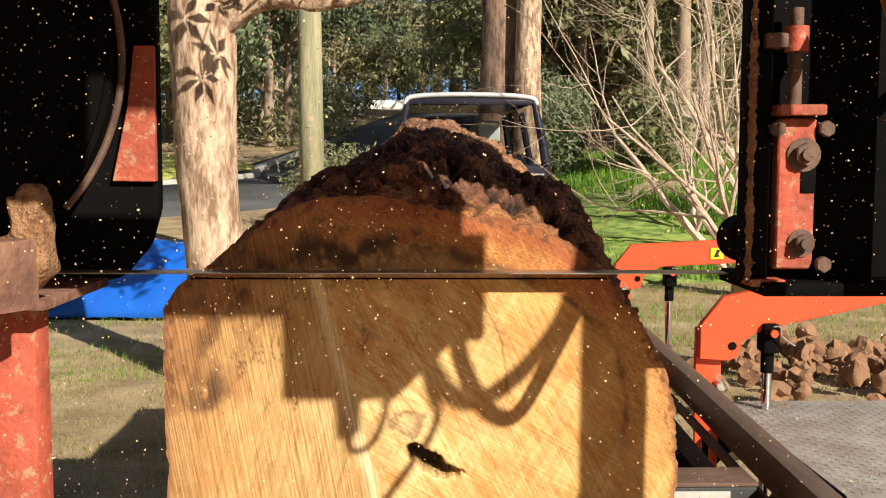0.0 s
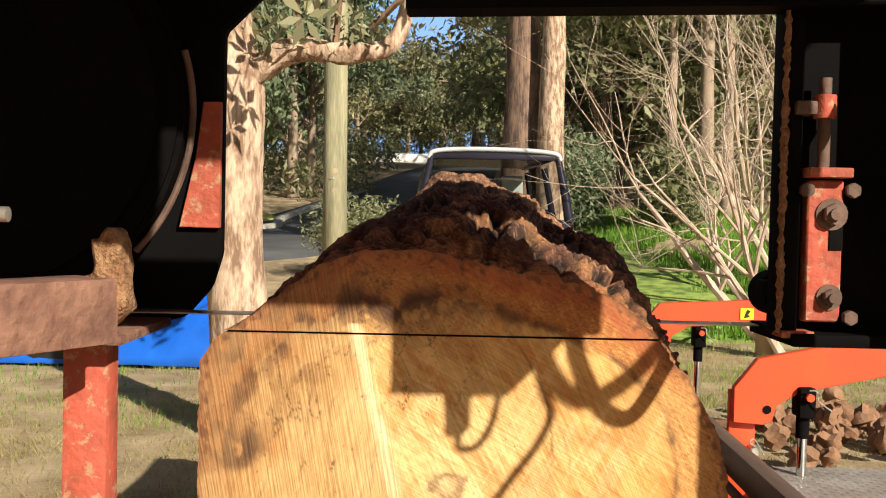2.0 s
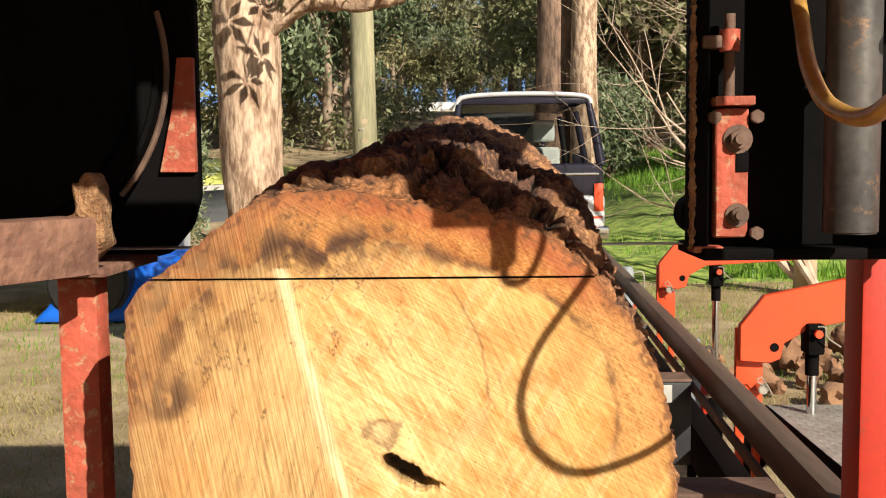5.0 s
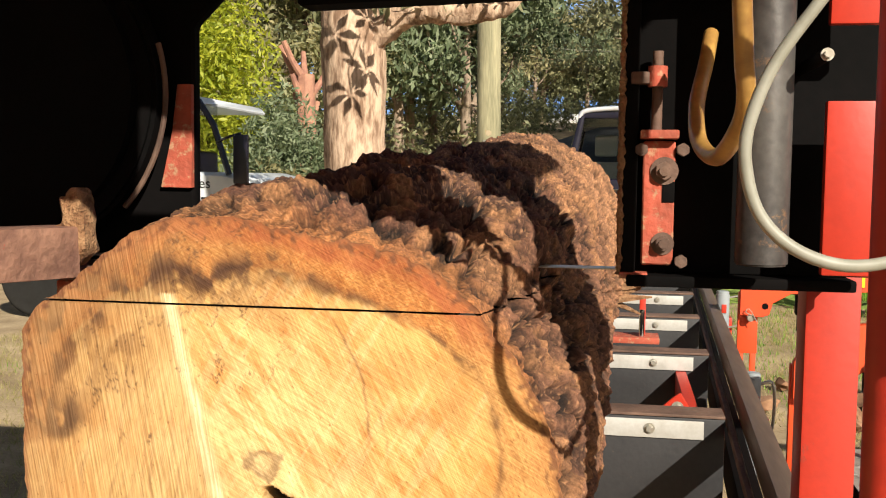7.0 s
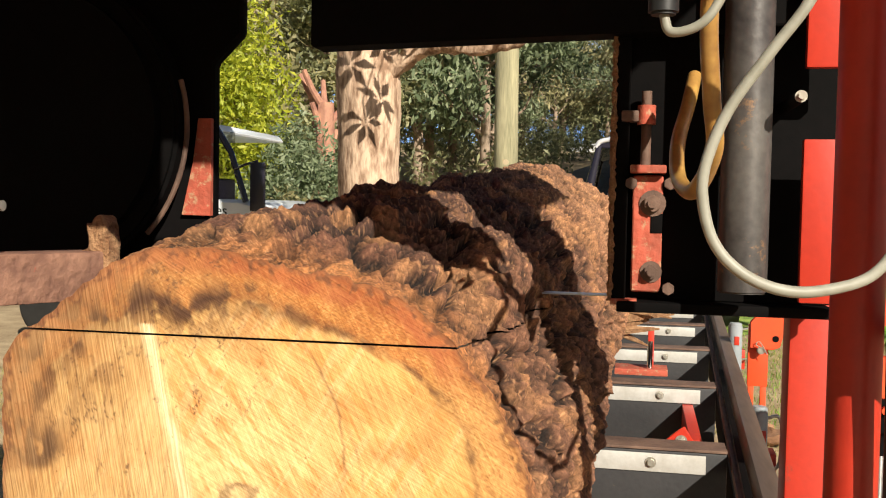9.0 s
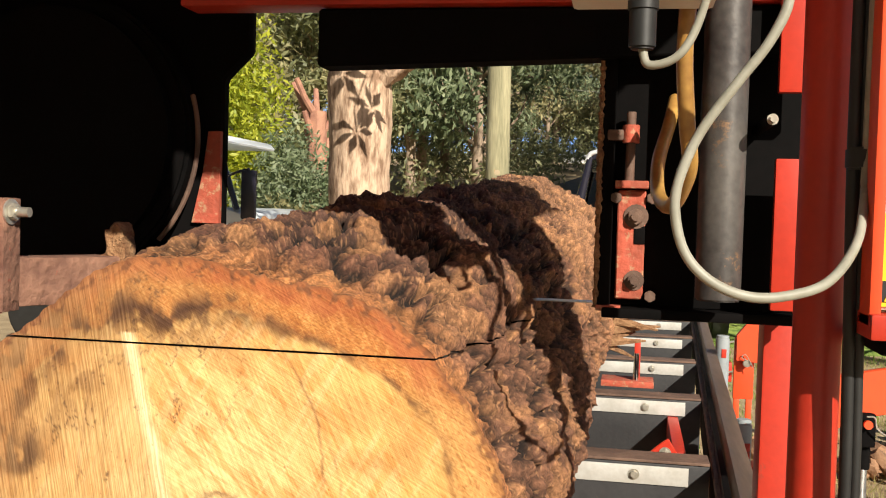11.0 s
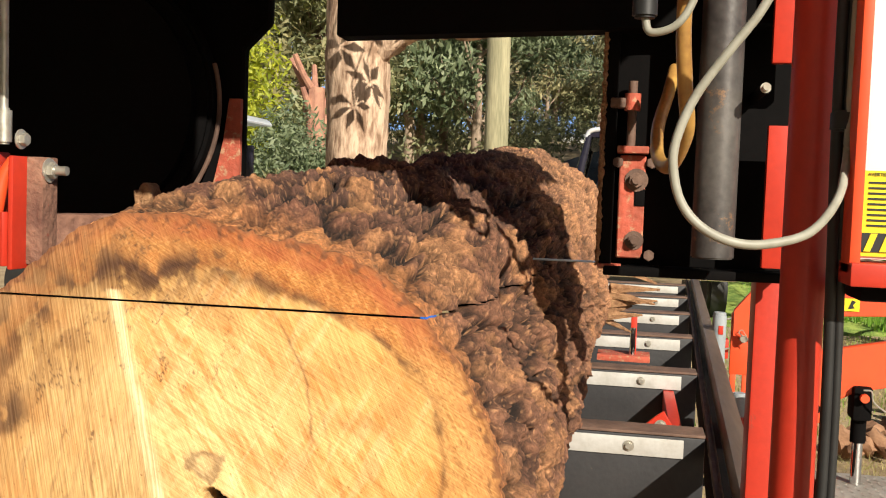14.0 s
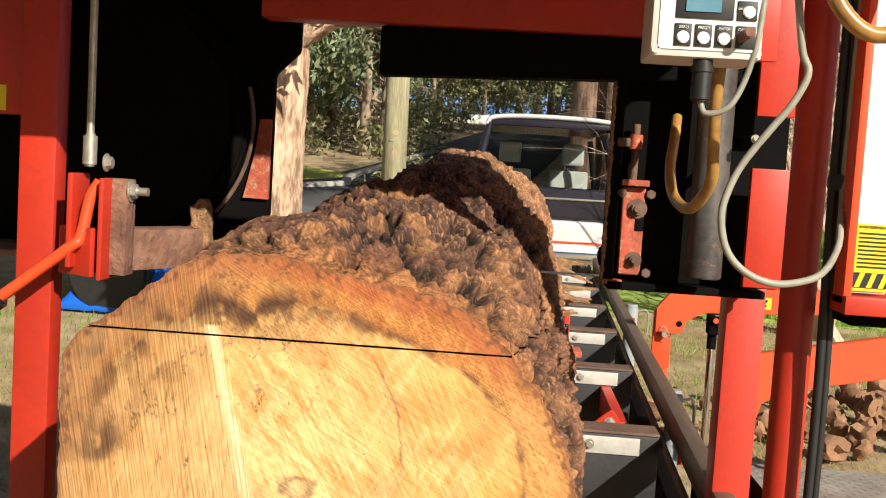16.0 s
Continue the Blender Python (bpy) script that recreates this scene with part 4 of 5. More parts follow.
    part("loop_cable", tube(spline([(0.085, -0.50, 0.32), (0.092, -0.52, 0.24), (0.1, -0.52, 0.192), (0.108, -0.52, 0.169), (0.095, -0.52, 0.137), (0.072, -0.52, 0.105), (0.046, -0.52, 0.067), (0.032, -0.52, 0.034), (0.028, -0.52, 0.006), (0.036, -0.52, -0.027), (0.055, -0.52, -0.049), (0.083, -0.52, -0.061), (0.114, -0.51, -0.061), (0.150, -0.49, -0.050), (0.178, -0.45, -0.022), (0.192, -0.41, 0.01), (0.196, -0.395, 0.06), (0.197, -0.395, 0.2), (0.2, -0.395, 0.5)]), 0.0042), CABLE, h, "grey cable hanging in a loop")
    for dx, r in ((-0.012, 0.006), (-0.004, 0.005)):
        part("power_cable", tube(spline([(0.199 + dx, -0.385, z) for z in (0.55, 0.3, 0.06)] + [(0.203 + dx, -0.38, -0.1), (0.206 + dx, -0.375, -0.3), (0.20 + dx, -0.375, -0.7)]), r), RUBBER, h, "black power cable")
    part("over_hose", tube(spline([(0.085, -0.53, 0.55), (0.095, -0.54, 0.35), (0.118, -0.55, 0.25), (0.165, -0.555, 0.208), (0.225, -0.55, 0.245), (0.27, -0.54, 0.33), (0.30, -0.53, 0.55)]), 0.009, 14), HOSE, h, "yellowed hose hanging in a loop")
    part("cable_clamp", rod((0.194, -0.385, 0.046), (0.194, -0.385, 0.066), 0.014, sides=20, bevel=0.002), RUBBER, h)
    part("drain_hose", tube(spline([(0.060, -0.42, 0.42), (0.044, -0.405, 0.27), (0.037, -0.39, 0.16), (0.042, -0.37, 0.09), (0.047, -0.345, 0.045), (0.034, -0.29, 0.011), (0.022, -0.225, 0.024), (0.022, -0.17, 0.062), (0.034, -0.11, 0.108), (0.042, -0.068, 0.145)]), 0.0078, 14), HOSE, h, "yellowed plastic hose bent up at its end")
    # lever and clevis
    lv = part("tension_lever", tube(spline([(-0.79, -0.24, -0.005), (-0.802, -0.245, -0.03), (-0.812, -0.25, -0.085), (-0.83, -0.255, -0.105), (-0.93, -0.26, -0.185)]), 0.0085, 12), ORANGE, h, "bent red lever")
    part("knob", rod((-0.92, -0.26, -0.178), (-0.945, -0.26, -0.197), 0.015, sides=20, bevel=0.004), RUBBER, lv)
    part("tie_rod", rod((-0.810, -0.233, 0.02), (-0.812, -0.233, 0.35), 0.0055), ZINC, h)
    part("rod_end", rod((-0.810, -0.233, 0.015), (-0.810, -0.233, 0.062), 0.010, sides=18, bevel=0.003), ZINC, h)
    st = part("lever_stand", box(-0.79, -0.752, -0.235, -0.20, -0.14, 0.0, 0.003), DUSTY, h)
    part("side_plate", box(-0.83, -0.822, -0.26, -0.20, -0.13, 0.005, 0.002), RED, st)
    part("side_plate", box(-0.782, -0.775, -0.265, -0.20, -0.145, 0.0, 0.002), RED, st)
    part("bolt", hexbolt((-0.752, -0.222, -0.017), 0.011, 0.008, axis=(1, 0, 0), stud=0.018), ZINC, st)
    part("bolt", hexbolt((-0.786, -0.233, 0.022), 0.009, 0.008, axis=(1, 0, 0)), ZINC, st)
    return h


head = make_head()


# ---- loader arms beside the bed ----
def make_loader_arm(y, knee, pin, clevis, far, label):
    """A flat red arm: leg with a pin, knee, long beam, and the ram that lifts it."""
    t = thing("loader_arm", label, "loader arm", (0, 0, 0), 0, "loader arms")
    kx, kz = knee
    fx, fz = far
    d = 0.012
    a = part("beam", plate([(kx, kz - 0.09), (kx, kz), (kx + 0.06, kz + 0.075), (fx, fz + 0.045), (fx, fz - 0.045), (kx + 0.17, kz - 0.01), (kx + 0.11, kz - 0.045), (kx + 0.10, kz - 0.085), (kx + 0.075, kz - 0.095)], y - d, y + d, 0.002), ORANGE, t)
    part("eye", rod((kx + 0.085, y - 0.014, kz - 0.055), (kx + 0.085, y - 0.012, kz - 0.055), 0.011, sides=18), BLACK, a)
    part("leg", box(kx - 0.003, kx + 0.065, y + 0.014, y + 0.034, pin[1] - 0.13, kz - 0.01, 0.003), ORANGE, t)
    part("lower_leg", box(kx + 0.0, kx + 0.02, y + 0.016, y + 0.032, pin[1] - 0.22, pin[1] - 0.12, 0.002), ORANGE, t)
    part("lower_leg", box(kx + 0.042, kx + 0.062, y + 0.016, y + 0.032, pin[1] - 0.28, pin[1] - 0.12, 0.002), ORANGE, t)
    p = part("pin", rod((pin[0], y + 0.036, pin[1]), (pin[0], y - 0.02, pin[1]), 0.013, sides=18, bevel=0.002), ZINC, t)
    part("clip", tube(spline([(pin[0], y - 0.022, pin[1] + 0.01), (pin[0] - 0.018, y - 0.024, pin[1] + 0.022), (pin[0] - 0.008, y - 0.024, pin[1] + 0.032), (pin[0] + 0.006, y - 0.024, pin[1] + 0.014), (pin[0] + 0.02, y - 0.026, pin[1] - 0.012)]), 0.0018, 6), ZINC, p)
    r = part("ram", rod((clevis[0], y, clevis[1] - 0.50), (clevis[0], y, clevis[1] - 0.09), 0.0125, sides=20), CHROME, t, "chrome ram rod")
    c = part("clevis", box(clevis[0] - 0.021, clevis[0] + 0.021, y - 0.035, y + 0.03, clevis[1] - 0.055, clevis[1] + 0.022, 0.007), BLACK, r)
    part("neck", rod((clevis[0], y, clevis[1] - 0.11), (clevis[0], y, clevis[1] - 0.05), 0.017, sides=18), BLACK, c)
    part("pin", rod((clevis[0], y - 0.04, clevis[1]), (clevis[0], y - 0.052, clevis[1]), 0.010, sides=16), ORANGE, c)
    part("clip", tube(spline([(clevis[0] - 0.005, y - 0.054, clevis[1] + 0.02), (clevis[0] + 0.012, y - 0.056, clevis[1] + 0.018), (clevis[0] + 0.018, y - 0.056, clevis[1] - 0.006), (clevis[0] + 0.05, y - 0.058, clevis[1] - 0.03)]), 0.002, 6), ZINC, c)
    part("barrel", rod((clevis[0], y, -0.02), (clevis[0], y, clevis[1] - 0.48), 0.03, sides=20), BLACK, t)
    return t


def make_jack(at, r, top):
    """A grey hydraulic stand with a wire handle and a red clamp block."""
    x, y = at
    t = thing("screw_jack", "grey painted jack with a bent wire handle", "jack", (0, 0, 0), 0, "jacks")
    part("barrel", rod((x, y, top - 0.30), (x, y, top - 0.012), r, sides=24, bevel=0.003), JACKM, t)
    part("cap", rod((x, y, top - 0.014), (x, y, top), r * 0.92, sides=24, bevel=0.003), JACKM, t)
    part("handle", tube(spline([(x + r, y, top - 0.03), (x + r * 2.2, y, top - 0.025), (x + r * 2.6, y, top - 0.06), (x + r * 2.4, y, top - 0.15), (x + r, y, top - 0.17)]), 0.0045, 8), ZINC, t)
    part("block", box(x - 0.02, x + 0.05, y + r, y + 0.10, top - 0.22, top - 0.13, 0.004), RED, t)
    part("label", box(x - 0.006, x + 0.016, y - r - 0.002, y - r + 0.004, top - 0.10, top - 0.06, 0.001), RED, t)
    part("foot", box(x - 0.05, x + 0.05, y - 0.05, y + 0.05, -0.02, 0.02, 0.003), BLACK, t)
    part("stem", rod((x, y, 0.0), (x, y, top - 0.29), r * 0.6, sides=16), BLACK, t)
    return t


JACKM = surface("grey_jack_paint", (0.33, 0.36, 0.38), (0.26, 0.29, 0.31), 14, 0.45, bump=0.05)
CHEQUER = surface("worn_plate_steel", (0.42, 0.40, 0.36), (0.27, 0.24, 0.20), 10, 0.6, 0.3, 0.3, fine=70)
make_loader_arm(1.53, (0.742, 0.905), (0.80, 0.745), (0.924, 0.888), (2.6, 1.30), "red log loader arm with a chrome ram beside the mill bed")
far_arm = make_loader_arm(2.72, (0.755, 0.945), (0.792, 0.848), (0.965, 0.915), (2.7, 1.075), "red log loader arm with a yellow sticker")
st = part("sticker", box(1.115, 1.165, 2.704, 2.7075, 0.965, 1.008, 0), YELLOW, far_arm, "small yellow warning sticker")
part("pictogram", plate([(1.128, 0.972), (1.15, 0.976), (1.143, 0.985), (1.153, 0.998), (1.14, 1.003), (1.134, 0.988)], 2.702, 2.7035, 0), INK, st)
make_jack((0.690, 1.82), 0.022, 0.82)
make_jack((0.815, 3.90), 0.032, 0.812)
side = thing("side_support", "red back-stop support with a chrome pin on the bed", "log stop")
part("post", box(0.405, 0.425, 2.45, 2.49, 0.80, 0.94, 0.003), RED, side)
part("chrome_pin", rod((0.412, 2.43, 0.81), (0.412, 2.43, 0.90), 0.009, sides=16), CHROME, side)
part("base", box(0.30, 0.47, 2.40, 2.52, 0.79, 0.81, 0.003), RED_WORN, side)
part("red_beam", box(0.50, 0.53, 1.55, 2.3, 0.70, 0.78, 0.003), RED, side)


def make_fender():
    """Trailer mudguard: a folded plate with sloping ends and a raised tread."""
    t = thing("trailer_mudguard", "worn grey tread-plate trailer mudguard", "mudguard")
    fold = [(0.52, 0.36), (0.62, 0.52), (0.76, 0.655), (0.84, 0.68), (1.62, 0.68), (1.72, 0.65), (1.95, 0.42)]
    V, F = [], []
    for y, z in fold:
        V += [(0.84, y, z), (1.55, y, z), (1.55, y + 0.004, z - 0.006), (0.84, y + 0.004, z - 0.006), (0.84, y, z - 0.02)]
    for i in range(len(fold) - 1):
        o = 5 * i
        for a, b in ((0, 1), (1, 2), (2, 3), (3, 0), (0, 4)):
            F.append((o + a, o + b, o + 5 + b, o + 5 + a))
    ob = new("folded_plate", arrays("folded_plate", V, F, CHEQUER))
    ob.parent = t
    # inner skirt with its wheel arch, black paint for the side away from the sun
    lip, n = [], 24
    for i in range(n + 1):
        y = 0.60 + 1.28 * i / n
        top = float(np.interp(y, [a for a, b in fold], [b for a, b in fold])) - 0.004
        arch = 0.28 + 0.36 * math.sqrt(max(0.0, 1 - ((y - 1.24) / 0.44) ** 2)) if abs(y - 1.24) < 0.44 else 0.28
        lip.append(((0.838, y, top), (0.838 - 0.22 * (top - min(arch, top - 0.03)), y, min(arch, top - 0.03))))
    V = [p for pair in lip for p in pair] + [(p[0] + 0.006, p[1], p[2]) for pair in lip for p in pair]
    m = 2 * (n + 1)
    F = [(2 * i, 2 * i + 1, 2 * i + 3, 2 * i + 2) for i in range(n)] + [(m + 2 * i + 2, m + 2 * i + 3, m + 2 * i + 1, m + 2 * i) for i in range(n)] + [(2 * i + 1, m + 2 * i + 1, m + 2 * i + 3, 2 * i + 3) for i in range(n)]
    ob = tagged(new("skirt", arrays("skirt", V, F, BLACK)), "inner skirt with a wheel arch, blackened for its shade")
    ob.parent = t
    bm = bmesh.new()
    k = 0
    for i in range(34):
        for j in range(38):
            x, y = 0.86 + i * 0.02, 0.85 + j * 0.02
            s = 1 if (i + j) % 2 else -1
            m = Matrix.Translation((x, y, 0.681)) @ Matrix.Rotation(s * 0.8, 4, "Z")
            vs = [bm.verts.new(m @ Vector(p)) for p in ((-0.008, 0, 0), (0, -0.002, 0), (0.008, 0, 0), (0, 0.002, 0), (0, 0, 0.0015))]
            for a in range(4):
                bm.faces.new((vs[a], vs[(a + 1) % 4], vs[4]))
    tread = part("tread", bm, CHEQUER, t)
    tread["kind"] = "stuff"
    part("tyre", rod((0.90, 1.24, 0.28), (1.10, 1.24, 0.28), 0.30, sides=40, bevel=0.03), RUBBER, t)
    part("stay", box(0.56, 0.90, 1.21, 1.27, 0.26, 0.32, 0.004), BLACK, t)
    return t


make_fender()


# ---- trees and plants ----
def leaves(name, centres, radii, per, size, material, seed=0, droop=0.0, flat=1.0):
    """Clumps of small leaves, each a bent pair of triangles."""
    rng = np.random.default_rng(seed)
    centres, radii = np.asarray(centres, float), np.asarray(radii, float)
    n = len(centres) * per
    c = np.repeat(centres, per, 0)
    r = np.repeat(radii, per)[:, None]
    d = rng.normal(size=(n, 3))
    d /= np.linalg.norm(d, axis=1, keepdims=True)
    p = c + d * r * rng.random((n, 1)) ** 0.45 * np.array([1, 1, flat])
    a = rng.normal(size=(n, 3)) + np.array([0, 0, -droop])
    a /= np.linalg.norm(a, axis=1, keepdims=True)
    b = np.cross(a, rng.normal(size=(n, 3)))
    b /= np.linalg.norm(b, axis=1, keepdims=True)
    nrm = np.cross(a, b)
    s = size * (0.6 + 0.8 * rng.random((n, 1)))
    V = np.stack([p - a * s, p + b * s * 0.32 + nrm * s * 0.12, p + a * s, p - b * s * 0.32 + nrm * s * 0.12], 1).reshape(-1, 3)
    return arrays(name, V, np.arange(4 * n).reshape(n, 4), material)


def branch(p, d, length, r, depth, rng, bm, tips, spread=0.6, lift=0.15, sides=6, kids=3):
    pts, rad = [p.copy()], [r]
    q = p.copy()
    d = d.normalized()
    for k in range(5):
        d = (d + Vector(rng.normal(size=3)) * 0.14 + Vector((0, 0, lift * 0.15))).normalized()
        q = q + d * length / 5
        pts.append(q.copy())
        rad.append(r * (1 - 0.13 * (k + 1)))
    tube(pts, rad, sides, bm)
    tips.append(q.copy())
    if depth:
        for k in range(kids):
            i = 2 + int(rng.integers(0, 4))
            nd = (d + Vector(rng.normal(size=3)) * spread + Vector((0, 0, lift))).normalized()
            branch(pts[min(i, 5)], nd, length * rng.uniform(0.5, 0.8), rad[min(i, 5)] * 0.6, depth - 1, rng, bm, tips, spread, lift, max(4, sides - 1), kids)


def tree(name, at, r, height, crown_r, bark, leaf, label, seed=0, per=160, size=0.10, clear=0.45, depth=2, lean=(0, 0), droop=0.6, clump=0.55, group=""):
    rng = np.random.default_rng(seed)
    z0 = float(lie(at[0], at[1])) - 0.05
    t = thing(name, label, "tree", (at[0], at[1], z0), 0, group)
    bm = bmesh.new()
    n = 14
    P = [Vector((lean[0] * (k / n) + 0.03 * r * rng.normal(), lean[1] * (k / n) + 0.03 * r * rng.normal(), height * 0.8 * k / n)) for k in range(n + 1)]
    tube(P, [r * (1.25 if k == 0 else 1.0 - 0.62 * k / n) for k in range(n + 1)], 20, bm, 0.06)
    tips, limbs = [], []
    for k in range(9):
        i = int(n * (clear + (1 - clear) * k / 9))
        a = rng.uniform(0, 2 * math.pi)
        lb = bmesh.new()
        branch(P[i], Vector((math.cos(a), math.sin(a), 0.7)), crown_r * rng.uniform(0.7, 1.1), r * 0.32, depth - 1, rng, lb, tips)
        limbs.append(lb)
    trunk = part("trunk", bm, bark, t, smooth=True)
    for lb in limbs:
        part("limb", lb, bark, trunk, smooth=True)
    if leaf:
        C = np.array([tuple(p) for p in tips])
        C = C + rng.normal(size=C.shape) * 0.2
        ob = new("crown", leaves("crown", C, clump * rng.uniform(0.7, 1.4, len(C)) * crown_r / 2, per, size, leaf, seed, droop))
        ob.parent = t
    return t


def bush(name, at, w, h, material, label, seed=0, n=40, per=120, size=0.06, category="shrub"):
    rng = np.random.default_rng(seed)
    z0 = float(lie(at[0], at[1]))
    t = thing(name, label, category, (at[0], at[1], z0))
    d = rng.normal(size=(n, 3))
    d /= np.linalg.norm(d, axis=1, keepdims=True)
    C = d * rng.uniform(0.35, 0.95, (n, 1)) * np.array([w, w, h / 2]) + np.array([0, 0, h * 0.52])
    bm = bmesh.new()
    for k in range(6):
        tip = C[k]
        tube([Vector((0.05 * k - 0.12, 0, -0.05)), Vector(tip) * 0.5, Vector(tip)], [0.03, 0.02, 0.008], 5, bm)
    part("stem", bm, TRUNK_D, t)
    ob = new("foliage", leaves("foliage", C, np.full(n, w * 0.42), per, size, material, seed))
    ob.parent = t
    return t


def make_near_tree():
    """The gum by the yard: a clean trunk, one limb reaching right, a fork behind, sprays of leaves."""
    t = thing("near_gum_tree", "rough-barked gum tree trunk dappled with leaf shadows", "tree", (-1.22, 4.9, 0))
    rng = np.random.default_rng(4)
    P = spline([(0.10, 0, -0.1), (0.06, 0, 0.6), (0.0, 0, 1.3), (-0.01, 0, 2.0), (-0.10, 0.05, 2.7), (-0.30, 0.1, 4.2), (-0.4, 0.1, 7.0)], 10)
    zs = np.array([p.z for p in P])
    bm = tube(P, [float(v) for v in np.interp(zs, [-0.1, 0.2, 1.0, 2.1, 2.6, 7], [0.24, 0.185, 0.168, 0.19, 0.14, 0.05])], 40, None, 0.035)
    part("trunk", bm, TRUNK, t, smooth=True)
    tips = []
    bm = tube(spline([(0.05, -0.02, 2.08), (0.35, -0.08, 2.26), (0.70, -0.10, 2.25), (0.95, -0.05, 2.36), (1.05, 0.0, 2.9), (1.2, 0.1, 3.8)], 8), [0.078 - 0.0013 * k for k in range(41)], 16, None, 0.2)
    part("limb", bm, TRUNK, t, smooth=True)
    bm = bmesh.new()
    for p, d in (((0.6, -0.1, 2.3), (0.2, -0.2, 1)), ((0.4, -0.1, 2.3), (-0.3, -0.1, 1)), ((-0.1, 0, 2.7), (-0.9, -0.2, 0.5)), ((0.8, -0.1, 2.4), (0.3, -0.4, 0.5)), ((-0.15, 0.05, 3.0), (0.3, -0.6, 0.8))):
        branch(Vector(p), Vector(d), 0.9, 0.022, 2, rng, bm, tips, 0.7, 0.05, 5, 3)
    tagged(part("twig", bm, TRUNK_D, t), kind="stuff")
    C = np.array([tuple(p) for p in tips])
    along = [(0.10 + 0.11 * k, -0.10 + 0.1 * rng.normal(), 2.32 + 0.07 * rng.normal()) for k in range(8)]
    C = np.concatenate([C, np.array(along)])
    ob = new("leaves", leaves("leaves", C, np.full(len(C), 0.15), 14, 0.055, GUM, 5, 0.8))
    ob.parent = t
    for k, (dx, dz, d) in enumerate(((0.0, 0.0, 0.75), (-0.10, 0.34, 0.8), (0.12, 0.48, 0.7), (-0.05, 0.85, 0.9), (0.10, 0.16, 0.9))):
        c = Vector((dx, -0.15, 1.77 + dz)) + SUN_FROM * d
        bm = bmesh.new()
        for j in range(7):
            a = radians(-150 + 50 * j + 12 * k) + rng.normal() * 0.15
            u = Vector((math.cos(a), 0.25 * rng.normal(), math.sin(a)))
            w = Vector((-math.sin(a), 0, math.cos(a)))
            le, wi = rng.uniform(0.13, 0.20), rng.uniform(0.022, 0.032)
            vs = [bm.verts.new(c + u * 0.015), bm.verts.new(c + u * le * 0.5 + w * wi), bm.verts.new(c + u * le), bm.verts.new(c + u * le * 0.5 - w * wi)]
            bm.faces.new(vs)
        part("leaf_spray", tube([c, c + Vector((0.05, -0.1, 0.2)), c + Vector((0.2, -0.2, 0.5))], 0.004, 5, bm), GUM, t)
    return t


make_near_tree()
pole = thing("power_pole", "weathered greenish timber power pole", "pole", (-1.28, 11.5, 0))
part("shaft", tube([(0.02, 0, -0.1), (0, 0, 2), (-0.02, 0, 4), (-0.03, 0, 9)], [0.158, 0.148, 0.142, 0.12], 28), POLEM, pole, smooth=True)
for z in (1.62, 1.86):
    part("scar", rod((0.02, -0.142, z), (0.02, -0.150, z), 0.035, sides=12), POSTM, pole, "bare orange scar in the timber")
part("plate", box(-0.05, 0.01, -0.153, -0.149, 1.755, 1.775, 0.001), ZINC, pole)


